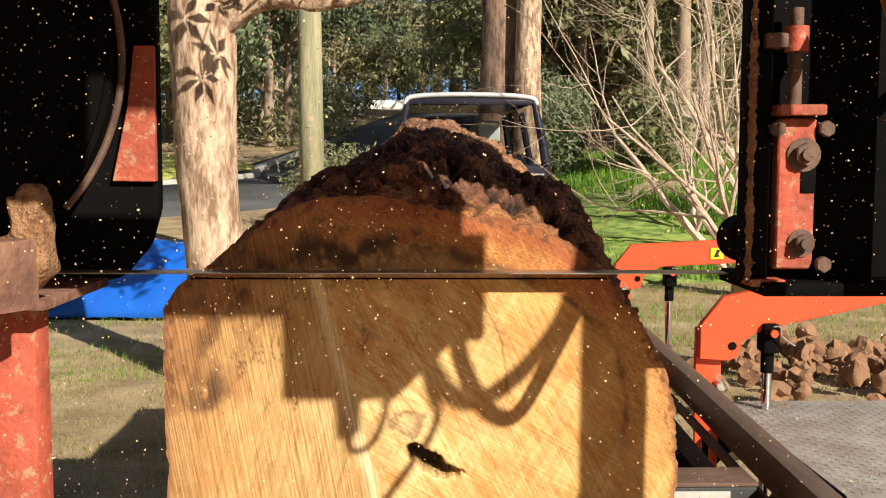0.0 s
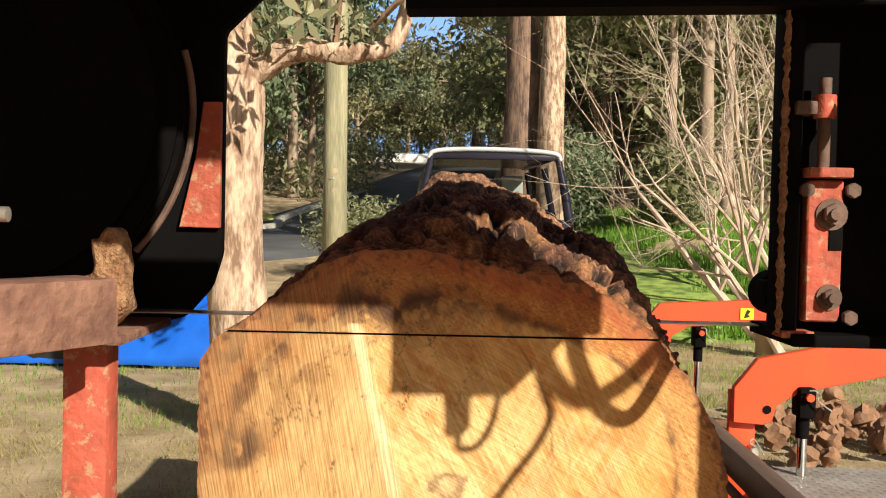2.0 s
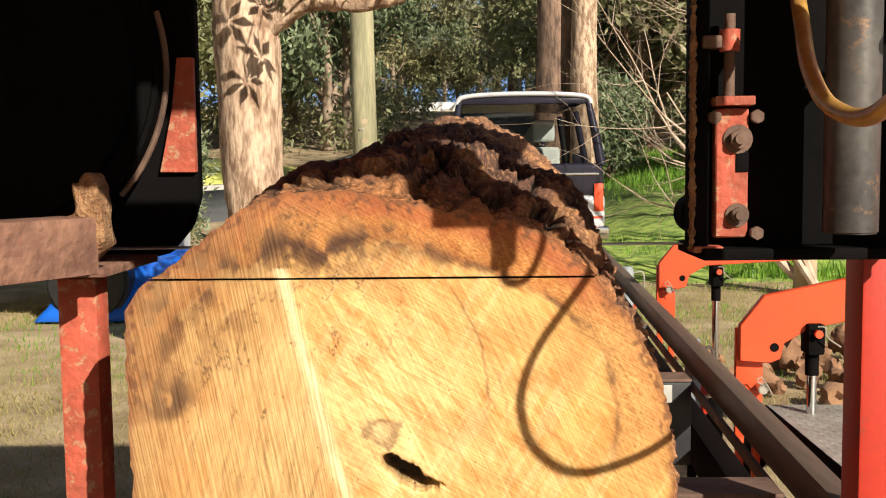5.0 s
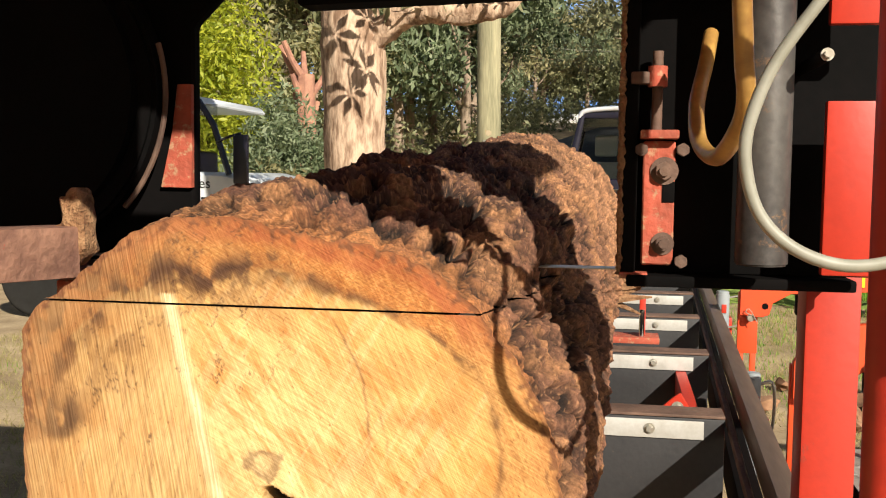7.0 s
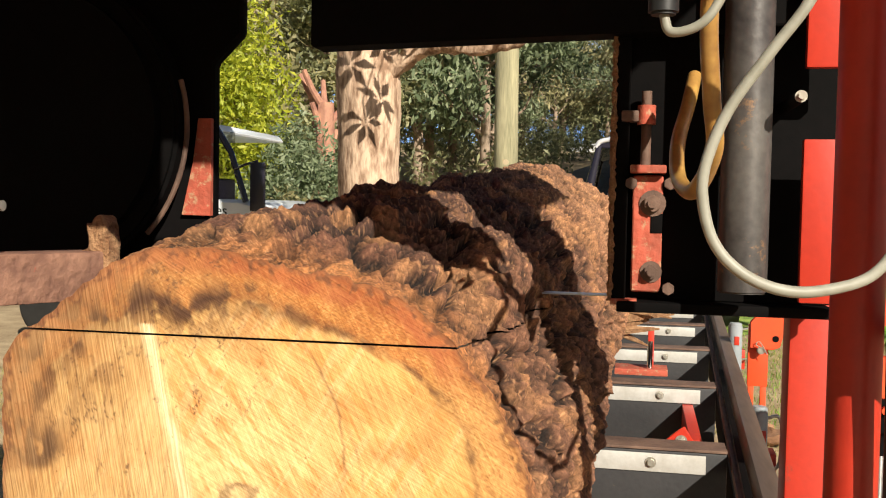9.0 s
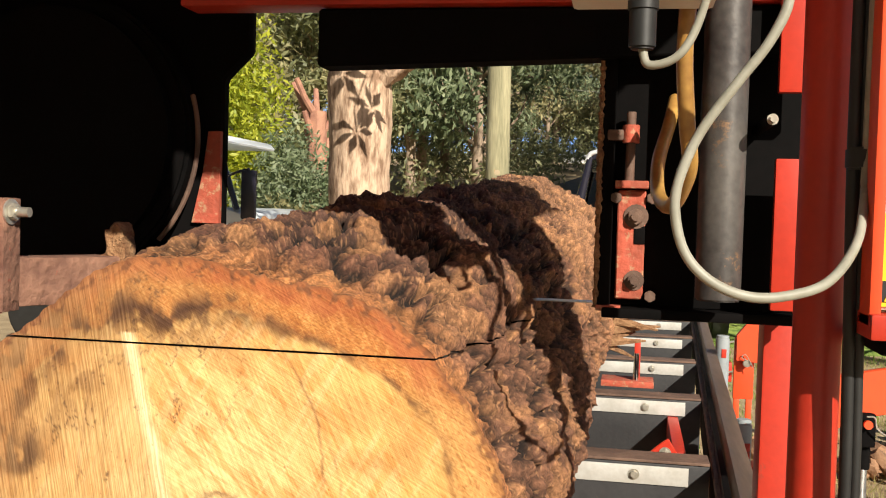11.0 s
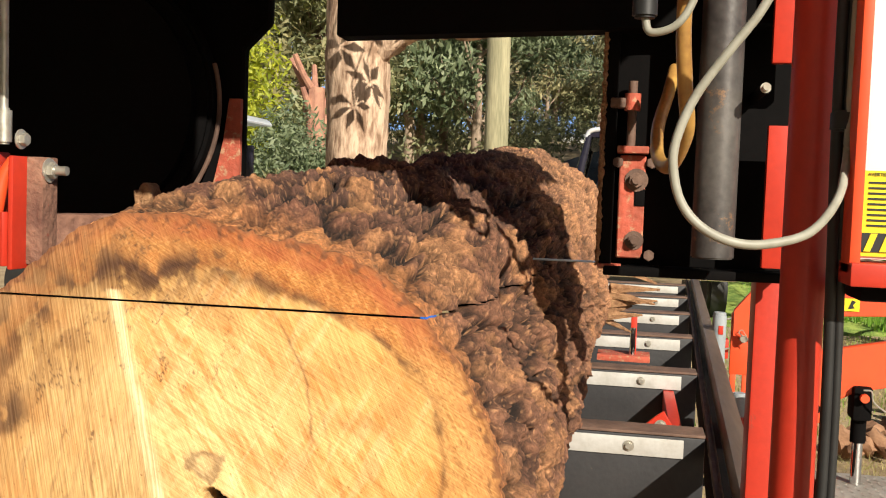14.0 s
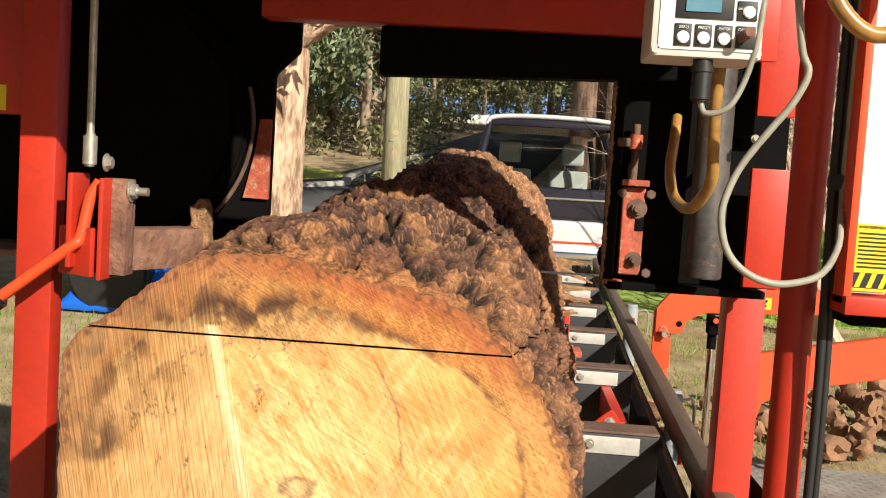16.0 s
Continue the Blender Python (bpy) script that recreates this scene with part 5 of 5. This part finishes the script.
# ---- the parked four-wheel drive ----
def make_wagon():
    """Rear view of a tall two-tone station wagon: body, pillars, glass, seats, bumper."""
    t = thing("station_wagon", "dark four-wheel-drive wagon with silver lower body, parked", "car", (0.62, 10.0, 0), 2)
    part("lower_body", box(-0.87, 0.87, 0.0, 4.2, 0.50, 0.97, 0.05, segments=4), CARSILVER, t)
    part("waist", box(-0.86, 0.86, 0.01, 4.15, 0.972, 1.32, 0.05, segments=4), CARBLACK, t)
    part("stripe", box(-0.80, 0.80, -0.008, 0.02, 1.19, 1.215, 0.004), CHROME, t)
    part("stripe", box(-0.84, 0.84, -0.006, 0.02, 0.72, 0.745, 0.003), ORANGE, t)
    part("bumper", box(-0.90, 0.90, -0.14, 0.02, 0.50, 0.64, 0.03, segments=3), CHROME, t)
    # silver tube drawn for the pale reflection along the roof edge
    part("roof_glint", tube(spline([(-0.73, 0.09, 1.97), (-0.66, 0.09, 2.045), (-0.3, 0.09, 2.075), (0.3, 0.09, 2.075), (0.66, 0.09, 2.045), (0.73, 0.09, 1.97)]), 0.026, 10), CARSILVER, t)
    roof = plate([(-0.72, 1.97), (-0.64, 2.025), (-0.3, 2.045), (0.3, 2.045), (0.64, 2.025), (0.72, 1.97), (0.70, 1.965), (0.60, 1.995), (-0.60, 1.995), (-0.70, 1.965)], 0.10, 3.0, 0.006)
    roof.transform(Matrix.Translation((0, 0, 0.025)))
    part("roof", roof, CARBLACK, t)
    for s in (-1, 1):
        part("rear_pillar", tube([(s * 0.83, 0.03, 1.30), (s * 0.78, 0.06, 1.60), (s * 0.70, 0.10, 1.99)], [0.055, 0.05, 0.035], 10), CARBLACK, t)
        part("side_pillar", tube([(s * 0.84, 1.25, 1.30), (s * 0.71, 1.25, 1.94)], 0.04, 8), CARBLACK, t)
        part("windscreen_pillar", tube([(s * 0.84, 3.2, 1.30), (s * 0.70, 2.8, 1.94)], 0.04, 8), CARBLACK, t)
        part("tail_lamp", box(s * 0.80 - 0.05, s * 0.80 + 0.05, -0.012, 0.02, 0.80, 1.10, 0.006), ORANGE, t)
        part("mirror", box(s * 1.0 - 0.09, s * 1.0 + 0.09, 3.0, 3.06, 1.30, 1.46, 0.02), CARBLACK, t)
        part("headrest", box(s * 0.40 - 0.14, s * 0.40 + 0.14, 1.9, 2.0, 1.60, 1.87, 0.04, segments=3), SEATM, t)
        part("seat", box(s * 0.36 - 0.24, s * 0.36 + 0.24, 1.85, 2.05, 0.9, 1.53, 0.05, segments=3), SEATM, t)
        part("wheel", rod((s * 0.66, 0.85, 0.36), (s * 0.88, 0.85, 0.36), 0.37, sides=32, bevel=0.04), RUBBER, t)
        part("wheel", rod((s * 0.66, 3.45, 0.36), (s * 0.88, 3.45, 0.36), 0.37, sides=32, bevel=0.04), RUBBER, t)
    part("window_frame", box(-0.70, 0.70, 0.09, 0.14, 1.965, 2.03, 0.02), CARBLACK, t)
    g = part("rear_window", box(-0.73, 0.73, 0.07, 0.076, 1.31, 1.97, 0), GLASS, t)
    g.visible_shadow = False
    part("grab_rail", tube([(0.30, 2.6, 1.32), (0.62, 2.7, 1.84)], 0.03, 8), CARBLACK, t)
    part("bonnet", box(-0.82, 0.82, 3.2, 4.6, 1.0, 1.18, 0.05), CARBLACK, t)
    return t


make_wagon()


# ---- work truck at the left ----
def make_truck():
    t = thing("work_truck", "white work truck cab with a black mirror and lettered door", "truck", (-3.18, 7.4, 0))
    c = part("cab_shell", plate([(-1.9, 0.5), (0.38, 0.5), (0.40, 0.95), (0.33, 1.28), (0.10, 1.34), (-1.9, 1.34)][::-1], 0, 1.7, 0.03), WINGW, t)
    part("roof", plate([(-1.9, 1.93), (-0.08, 1.93), (-0.14, 2.00), (-0.3, 2.03), (-1.9, 2.03)], 0.05, 1.65, 0.02), WINGW, t)
    part("front_pillar", tube([(-0.12, 0.03, 1.96), (0.02, 0.02, 1.75), (0.17, 0.0, 1.32)], 0.028, 8), CARBLACK, t)
    part("door_pillar", tube([(-0.32, 0.03, 1.95), (-0.26, 0.02, 1.65), (-0.22, 0.0, 1.33)], 0.014, 8), CARBLACK, t)
    part("rear_pillar", box(-1.25, -1.1, 0.02, 0.10, 1.32, 1.95, 0.01), WINGW, t)
    part("back_wall", box(-1.9, -1.85, 0.02, 1.68, 1.30, 1.95, 0.01), CARBLACK, t)
    g = part("door_window", box(-1.1, 0.05, 0.03, 0.035, 1.335, 1.93, 0), GLASS, t)
    g.visible_shadow = False
    part("seat", box(-0.75, -0.5, 0.3, 1.4, 0.9, 1.55, 0.05), CARBLACK, t)
    a = part("mirror_arm", tube(spline([(0.06, 0.0, 1.60), (0.2, -0.1, 1.64), (0.33, -0.14, 1.67)]), 0.012, 6), CARBLACK, t)
    part("mirror", box(0.27, 0.40, -0.17, -0.12, 1.24, 1.66, 0.015), CARBLACK, a)
    part("wheel", rod((-0.05, 0.02, 0.36), (-0.05, 0.25, 0.36), 0.36, sides=32, bevel=0.03), RUBBER, t)
    part("wheel", rod((-1.7, 0.02, 0.36), (-1.7, 0.25, 0.36), 0.36, sides=32, bevel=0.03), RUBBER, t)
    part("handle", box(0.03, 0.10, -0.02, -0.003, 1.10, 1.12, 0.004), CARBLACK, c)
    cu = bpy.data.curves.new("sign", "FONT")
    cu.body, cu.size, cu.extrude, cu.align_x = "Services", 0.13, 0.001, "RIGHT"
    tmp = bpy.data.objects.new("sign", cu)
    scene.collection.objects.link(tmp)
    me = bpy.data.meshes.new_from_object(tmp.evaluated_get(bpy.context.evaluated_depsgraph_get()))
    bpy.data.objects.remove(tmp)
    me.materials.clear()
    me.materials.append(INK)
    ob = new("lettering", me)
    ob.parent, ob.matrix_basis = c, pose(0.0, -0.004, 1.20, 90, 0, 0)
    logo = box(-0.045, -0.035, -0.005, -0.003, 0.98, 1.06, 0)
    for k, (w, z) in enumerate(((0.05, 1.04), (0.07, 1.07), (0.05, 1.10))):
        logo = box(-0.04 - w, -0.04 + w, -0.005, -0.003, z, z + 0.022, 0, logo)
    part("emblem", logo, INK, c)
    return t


make_truck()

# ---- small things in the yard ----
post = solo("bollard_post", tube([(3.35, 9.1, -0.1), (3.35, 9.1, 0.62), (3.35, 9.1, 0.66)], [0.115, 0.11, 0.095], 20, None, 0.02), POSTM, "short pale round timber post in the grass", "post", smooth=True)


def make_tarp():
    """A blue tarpaulin thrown over a low heap."""
    n, m = 70, 50
    u, v = np.meshgrid(np.linspace(-1, 1, n), np.linspace(-1, 1, m))
    X, Y = -2.55 + 1.15 * u, 8.1 + 0.7 * v
    edge = np.clip(1 - np.maximum(np.abs(u), np.abs(v)) ** 4, 0, 1)
    Z = 0.02 + edge * (0.34 + 0.30 * fbm(u * 2.3 + 3, v * 2.1, u * 0, 4, 15) + 0.12 * u) + 0.03 * np.abs(fbm(u * 9, v * 9, u * 0, 2, 19) - 0.5)
    X = X + 0.12 * (fbm(u * 0 + 1, v * 3, u * 0, 3, 25) - 0.5) * (np.abs(u) > 0.9)
    i = np.arange(n * m).reshape(m, n)
    F = np.stack([i[:-1, :-1], i[:-1, 1:], i[1:, 1:], i[1:, :-1]], -1).reshape(-1, 4)
    ob = tagged(new("tarpaulin", arrays("tarpaulin", np.stack([X, Y, Z], -1).reshape(-1, 3), F, TARP, True)), "crumpled bright blue tarpaulin over a low heap", "tarpaulin")
    mod = ob.modifiers.new("thick", "SOLIDIFY")
    mod.thickness = 0.004


make_tarp()


def make_clods():
    """Turned earth beside the loader: one heap of many lumps."""
    rng = np.random.default_rng(8)
    bm = bmesh.new()
    for k in range(150):
        x, y = rng.normal(2.55, 0.55), rng.normal(5.15, 0.42)
        s = rng.uniform(0.03, 0.13) * (1.3 if rng.random() < 0.2 else 1)
        b = bmesh.new()
        bmesh.ops.create_icosphere(b, subdivisions=2, radius=1)
        for v in b.verts:
            v.co *= 0.75 + 0.5 * noise.noise(v.co * 1.7 + Vector((k, 0, 0)))
        b.transform(Matrix.Translation((x, y, 0.02 + s * 0.35 + 0.12 * max(0, 1 - abs(x - 2.55)) * rng.random())) @ Euler(rng.uniform(0, 6, 3)).to_matrix().to_4x4() @ Matrix.Diagonal((s, s * 0.8, s * 0.6, 1)))
        merge(bm, b)
    solo("soil_heap", bm, SOIL, "heap of turned reddish soil clods on the ground", "soil", kind="stuff")


make_clods()
NEEDLE = leafy("needle_leaves", (0.20, 0.26, 0.10), (0.08, 0.12, 0.04))
bush("lime_cypress", (-5.6, 12.6), 1.05, 4.6, LIME, "bright lime-green conifer in sun", 11, 130, 130, 0.055, "conifer")
bush("grey_shrub", (-4.25, 12.0), 0.85, 2.35, GREYB, "rounded grey-green feathery shrub", 12, 70, 160, 0.05)
bush("low_shrub", (-4.0, 11.2), 0.6, 1.5, OLIVE, "olive-green leafy shrub beside the truck", 13, 40, 110, 0.05)
bush("dark_shrub", (-1.4, 17.0), 1.0, 1.3, BUSH, "dark shaded shrub by the road", 14, 40, 150, 0.05)
bush("dark_shrub", (-0.3, 17.6), 0.8, 1.1, BUSH, "dark shaded shrub by the road", 15, 40, 150, 0.05)
bush("leafy_shrub", (4.7, 19.0), 0.9, 1.9, BUSH, "green large-leaved shrub under the trees", 16, 50, 90, 0.085)
bush("leafy_shrub", (3.0, 20.5), 0.9, 2.2, GREYB, "pale green shrub beside the wagon", 17, 50, 100, 0.07)


def lopped_tree():
    t = thing("lopped_tree", "lopped pinkish tree stump with cut branch stubs", "tree", (-4.9, 15.5, float(lie(0, 15.5))))
    rng = np.random.default_rng(2)
    bm = tube([(0, 0, -0.1), (0.02, 0, 1.5), (0, 0, 2.9)], [0.22, 0.17, 0.14], 14, None, 0.08)
    for k in range(9):
        a, z = rng.uniform(0, 6.28), rng.uniform(1.9, 2.8)
        d = Vector((math.cos(a), math.sin(a), 1.3)) * rng.uniform(0.25, 0.5)
        tube([Vector((0, 0, z)), Vector((0, 0, z)) + d * 0.6, Vector((0, 0, z + 0.1)) + d], [0.07, 0.055, 0.045], 8, bm)
    part("trunk", bm, surface("pink_cut_bark", (0.50, 0.26, 0.17), (0.30, 0.14, 0.10), 6, 0.9, bump=0.6), t)


lopped_tree()
# touching trunks: dark bark stands for the shaded left, paler for the sunlit right
tree("double_trunk_gum", (1.52, 17.3), 0.41, 13.0, 3.0, TRUNK_D, GUM, "twin trunk of a large gum, dark bark for its shaded half", 21, 90, 0.11, clear=0.55, clump=0.45)
tree("gum_trunk", (1.98, 16.8), 0.28, 12.0, 2.5, TRUNK, GUM, "rough brown gum trunk, paler bark for the sunlit half", 22, 60, 0.11, clear=0.6, clump=0.45)
tree("slender_gum", (4.85, 20.0), 0.12, 10.0, 2.2, TRUNK_L, GUM, "slender pale gum trunk at the wood's edge", 23, 90, 0.11, clear=0.45)
tree("slender_gum", (5.7, 20.5), 0.18, 11.0, 2.4, TRUNK_L, OLIVE, "slender pale gum trunk at the wood's edge", 24, 90, 0.11, clear=0.45)
tree("slender_gum", (6.6, 22.0), 0.14, 11.0, 2.4, TRUNK_L, OLIVE, "slender pale gum trunk at the wood's edge", 25, 90, 0.11, clear=0.45)


TWIG = surface("pale_twig_bark", (0.64, 0.51, 0.40), (0.40, 0.28, 0.20), 7, 0.8, bump=0.3)


def bare_tree(at, seed, label, height=1.0, tilt=(-0.5, 0.1, 1.0), stems=5):
    """Leafless branching tree: several stems from the ground, fine twigs."""
    rng = np.random.default_rng(seed)
    t = thing("bare_tree", label, "tree", (at[0], at[1], float(lie(*at)) - 0.03))
    for k in range(stems):
        bm, tips = bmesh.new(), []
        d = Vector(tilt) + Vector((rng.normal() * 0.45, rng.normal() * 0.35, 0))
        branch(Vector((rng.normal() * 0.12, rng.normal() * 0.12, 0)), d, height * rng.uniform(1.4, 2.2), 0.042 * height * rng.uniform(0.7, 1.2), 3, rng, bm, tips, 0.62, 0.16, 7, 4)
        part("branch", bm, TWIG, t)
    return t


bare_tree((3.35, 8.9), 31, "leafless branching tree with pale pinkish twigs", 1.25, (-0.55, 0.1, 0.85), 4)
bare_tree((4.7, 12.0), 32, "leafless branching tree with pale pinkish twigs", 1.6, (-0.3, 0, 1), 6)
bare_tree((5.6, 13.5), 33, "leafless branching tree with pale pinkish twigs", 1.8, (-0.2, 0, 1), 6)


# ---- the wood beyond ----
def wood():
    rng = np.random.default_rng(77)
    kinds = []
    for k, (mat_leaf, bark_of, hgt, cr) in enumerate(((GUM, TRUNK_L, 11, 3.2), (OLIVE, TRUNK_L, 9, 3.4), (BUSH, TRUNK_D, 7, 3.0), (GREYB, TRUNK_L, 8, 3.0))):
        kinds.append(tree("woodland_tree", (-16 + 9 * k, 47 + 3 * k), 0.22, hgt, cr, bark_of, mat_leaf, "tall gum tree with hanging olive foliage", 50 + k, 150, 0.17, clear=0.22, clump=0.62, group="woodland trees"))
    spots = []
    for k in range(62):
        y = rng.uniform(27, 66)
        x = rng.uniform(-0.62, 0.62) * y
        if -3.0 - 0.01 * y < x < 1.5 + 0.055 * y:
            continue
        if x < -1.5 and y < 33:
            continue
        spots.append((x, y, rng.uniform(0.75, 1.25)))
    for k in range(26):
        spots.append((-9 + 0.8 * k + rng.uniform(-0.6, 0.6), rng.uniform(68, 86), rng.uniform(0.62, 1.0)))
    spots += [(-4.6, 36, 0.85), (-7.5, 34.5, 0.9), (-10.5, 33, 1.0), (-14, 32, 1.1), (-18, 31, 1.2), (-22, 30, 1.2), (4.5, 26, 1.1), (7, 25, 1.2), (9.5, 25, 1.25), (12, 27, 1.3), (6, 30, 1.3), (3.2, 29, 1.1)]
    for k, (x, y, s) in enumerate(spots):
        src = kinds[int(rng.integers(0, 4))]
        o = copy_thing(src, pose(x, y, float(lie(x, y)) - 0.1, 0, 0, rng.uniform(0, 360)))
        o.scale = (s, s, s * rng.uniform(0.9, 1.15))
    C = []
    for k in range(420):
        y = rng.uniform(24, 62)
        x = rng.uniform(-0.6, 0.6) * y
        if abs(x - 0.02 * (y - 30)) < 3.2 or (x < -1.0 and y < 33):
            continue
        C.append((x, y, float(lie(x, y)) + rng.uniform(0.2, 1.5)))
    for k in range(230):
        x, y = rng.uniform(-12, 15), rng.uniform(67, 84)
        C.append((x, y, float(lie(x, y)) + rng.uniform(0.3, 5.0)))
    tagged(new("undergrowth", leaves("undergrowth", C, np.full(len(C), 1.1), 130, 0.14, BUSH, 9)), "dense dark undergrowth between the trees", "undergrowth", kind="stuff")


wood()


def far_pole():
    z0 = float(lie(3.0, 60))
    t = thing("distant_power_pole", "distant power pole with cross-arm and transformer", "pole", (2.75, 60, z0))
    part("shaft", rod((0, 0, -0.2), (0, 0, 4.3), 0.13, 0.1), CONCRETE, t)
    part("cross_arm", box(-0.7, 0.7, -0.06, 0.06, 3.9, 4.0, 0.01), CONCRETE, t)
    part("transformer", rod((0.3, 0, 3.1), (0.3, 0, 3.7), 0.2), GREYBOX, t)
    part("wire", tube(spline([(-12, -3, 4.6), (-5, -1, 3.9), (0, 0, 4.0)]), 0.018, 5), CABLE, t)


far_pole()
solo("white_wall", box(-4.2, 1.0, 64, 64.3, float(lie(0, 64)) - 0.3, float(lie(0, 64)) + 0.55, 0.02), WHITE, "long low white wall at the end of the road", "wall")


def backdrop():
    """Plain pale sky far behind the wood."""
    m = bpy.data.materials.new("far_sky")
    m.use_nodes = True
    n, l = m.node_tree.nodes, m.node_tree.links
    e = n.new("ShaderNodeEmission")
    e.inputs[0].default_value, e.inputs[1].default_value = (0.30, 0.52, 0.95, 1), 0.85
    l.new(e.outputs[0], n["Material Output"].inputs[0])
    bm = bmesh.new()
    bm.faces.new([bm.verts.new(p) for p in ((-700, 600, -10), (700, 600, -10), (700, 600, 260), (-700, 600, 260))])
    solo("backdrop", bm, m, "plain clear blue sky beyond the trees", "sky", kind="structure")


backdrop()
# invented hedge behind the camera, out of view, cutting the sky's fill light
rng_h = np.random.default_rng(12)
HC = [(rng_h.uniform(-13, 1.0), rng_h.uniform(-9.5, -7.5), rng_h.uniform(0.3, 9.0)) for k in range(260)] + [(rng_h.uniform(-11, -9), rng_h.uniform(-7, 3), rng_h.uniform(0.3, 6.0)) for k in range(110)]
tagged(new("hedge", leaves("hedge", HC, np.full(len(HC), 0.9), 110, 0.13, BUSH, 19)), "unseen dark green hedge added to block sky light", "hedge", kind="stuff")


# ---- grass ----
def blades(name, n, area, h, material, label, seed, lean=0.5, width=0.006):
    rng = np.random.default_rng(seed)
    x0, x1, y0, y1 = area
    x, y = rng.uniform(x0, x1, n), rng.uniform(y0, y1, n)
    keep = fbm(x * 0.9, y * 0.9, x * 0, 3, seed) > 0.40
    x, y = x[keep], y[keep]
    n = len(x)
    z = lie(x, y) - 0.02
    a, hh = rng.uniform(0, 6.28, n), h * rng.uniform(0.5, 1.4, n)
    dx, dy = np.cos(a), np.sin(a)
    l = lean * hh * rng.uniform(0.2, 1, n)
    b = rng.uniform(0, 6.28, n)
    V = np.stack([np.stack([x - dx * width, y - dy * width, z], -1), np.stack([x + dx * width, y + dy * width, z], -1), np.stack([x + np.cos(b) * l, y + np.sin(b) * l, z + hh], -1)], 1).reshape(-1, 3)
    tagged(new(name, arrays(name, V, np.arange(3 * n).reshape(n, 3), material)), label, "grass", kind="stuff")


blades("green_grass", 95000, (1.9, 16, 10.0, 24.0), 0.24, GRASSM, "bright green unmown grass and weeds", 3, width=0.014)
blades("yard_grass", 15000, (-4, 4.5, 5.0, 11.0), 0.06, GRASSM, "short green grass in the yard", 5, width=0.006)
blades("dry_grass", 110000, (-4.5, 4.5, 2.0, 10.0), 0.05, DRYG, "short dry straw grass", 6, lean=1.2, width=0.004)
ribbon("grass_verge", [(1.6, 16.4, 0), (8, 16.0, 0), (22, 16.0, 0)], 6.2, 0.012, surface("green_turf", (0.26, 0.33, 0.07), (0.09, 0.15, 0.03), 5, 1.0, bump=1.0, fine=60, contrast=0.22), "bright green grassy verge", drop=0.1)


def make_sawdust(seed, n, label):
    """Chips thrown from the cut, as one loose cloud of tiny flakes."""
    rng = np.random.default_rng(seed)
    p = np.stack([rng.uniform(-0.45, 0.55, n), rng.uniform(-0.42, -0.03, n) - 0.12 * rng.random(n), rng.uniform(-0.65, 0.75, n)], -1)
    a = rng.normal(size=(n, 3))
    a /= np.linalg.norm(a, axis=1, keepdims=True)
    b = np.cross(a, rng.normal(size=(n, 3)))
    b /= np.linalg.norm(b, axis=1, keepdims=True)
    k = rng.uniform(0.0004, 0.0011, (n, 1))
    V = np.stack([p - a * k, p + b * k * 0.7, p + a * k, p - b * k * 0.7 + np.cross(a, b) * k], 1).reshape(-1, 3)
    F = np.arange(4 * n).reshape(n, 4)[:, [0, 1, 2, 0, 2, 3]].reshape(-1, 3)
    ob = tagged(new("sawdust_cloud", arrays("sawdust_cloud", V, F, CHIP)), label, "sawdust", kind="stuff")
    ob.location = (0, 0, 1.2)
    return ob


CHIP = surface("fresh_sawdust", (0.72, 0.52, 0.30), (0.55, 0.36, 0.18), 40, 0.9, bump=0.0)
dust = [make_sawdust(5, 9000, "pale sawdust flakes falling in front of the log"), make_sawdust(6, 6000, "pale sawdust flakes drifting down past the log")]


def motions():
    """The saw head's slow feed along the bed."""
    feed = [(0, -0.118), (0.5, -0.096), (1, -0.073), (1.5, -0.047), (2, -0.022), (3, 0.024), (4, 0.071), (4.7, 0.112), (5.5, 0.165), (6.8, 0.245), (7.5, 0.277), (8.5, 0.318), (9, 0.334),
            (10, 0.373), (11.5, 0.426), (12.5, 0.456), (13.5, 0.498), (14.5, 0.538), (15, 0.575), (15.5, 0.605), (16, 0.63)]
    for cloud, fall in zip(dust, ((0.0, 0.30, 0.75, 1.5, 2.2), (0.0, 0.22, 0.55, 1.2, 2.2))):
        walk(cloud, [(t, pose(0.0, 0.0, 1.2 - d)) for t, d in zip((0, 0.5, 1.0, 1.8, 2.6), fall)] + [(16, pose(0.0, 0.0, 1.2 - fall[-1]))])
    walk(head, [(t, pose(0.368 + 0.046 * y, y, 1.333 + 0.02 * y)) for t, y in feed])


motions()
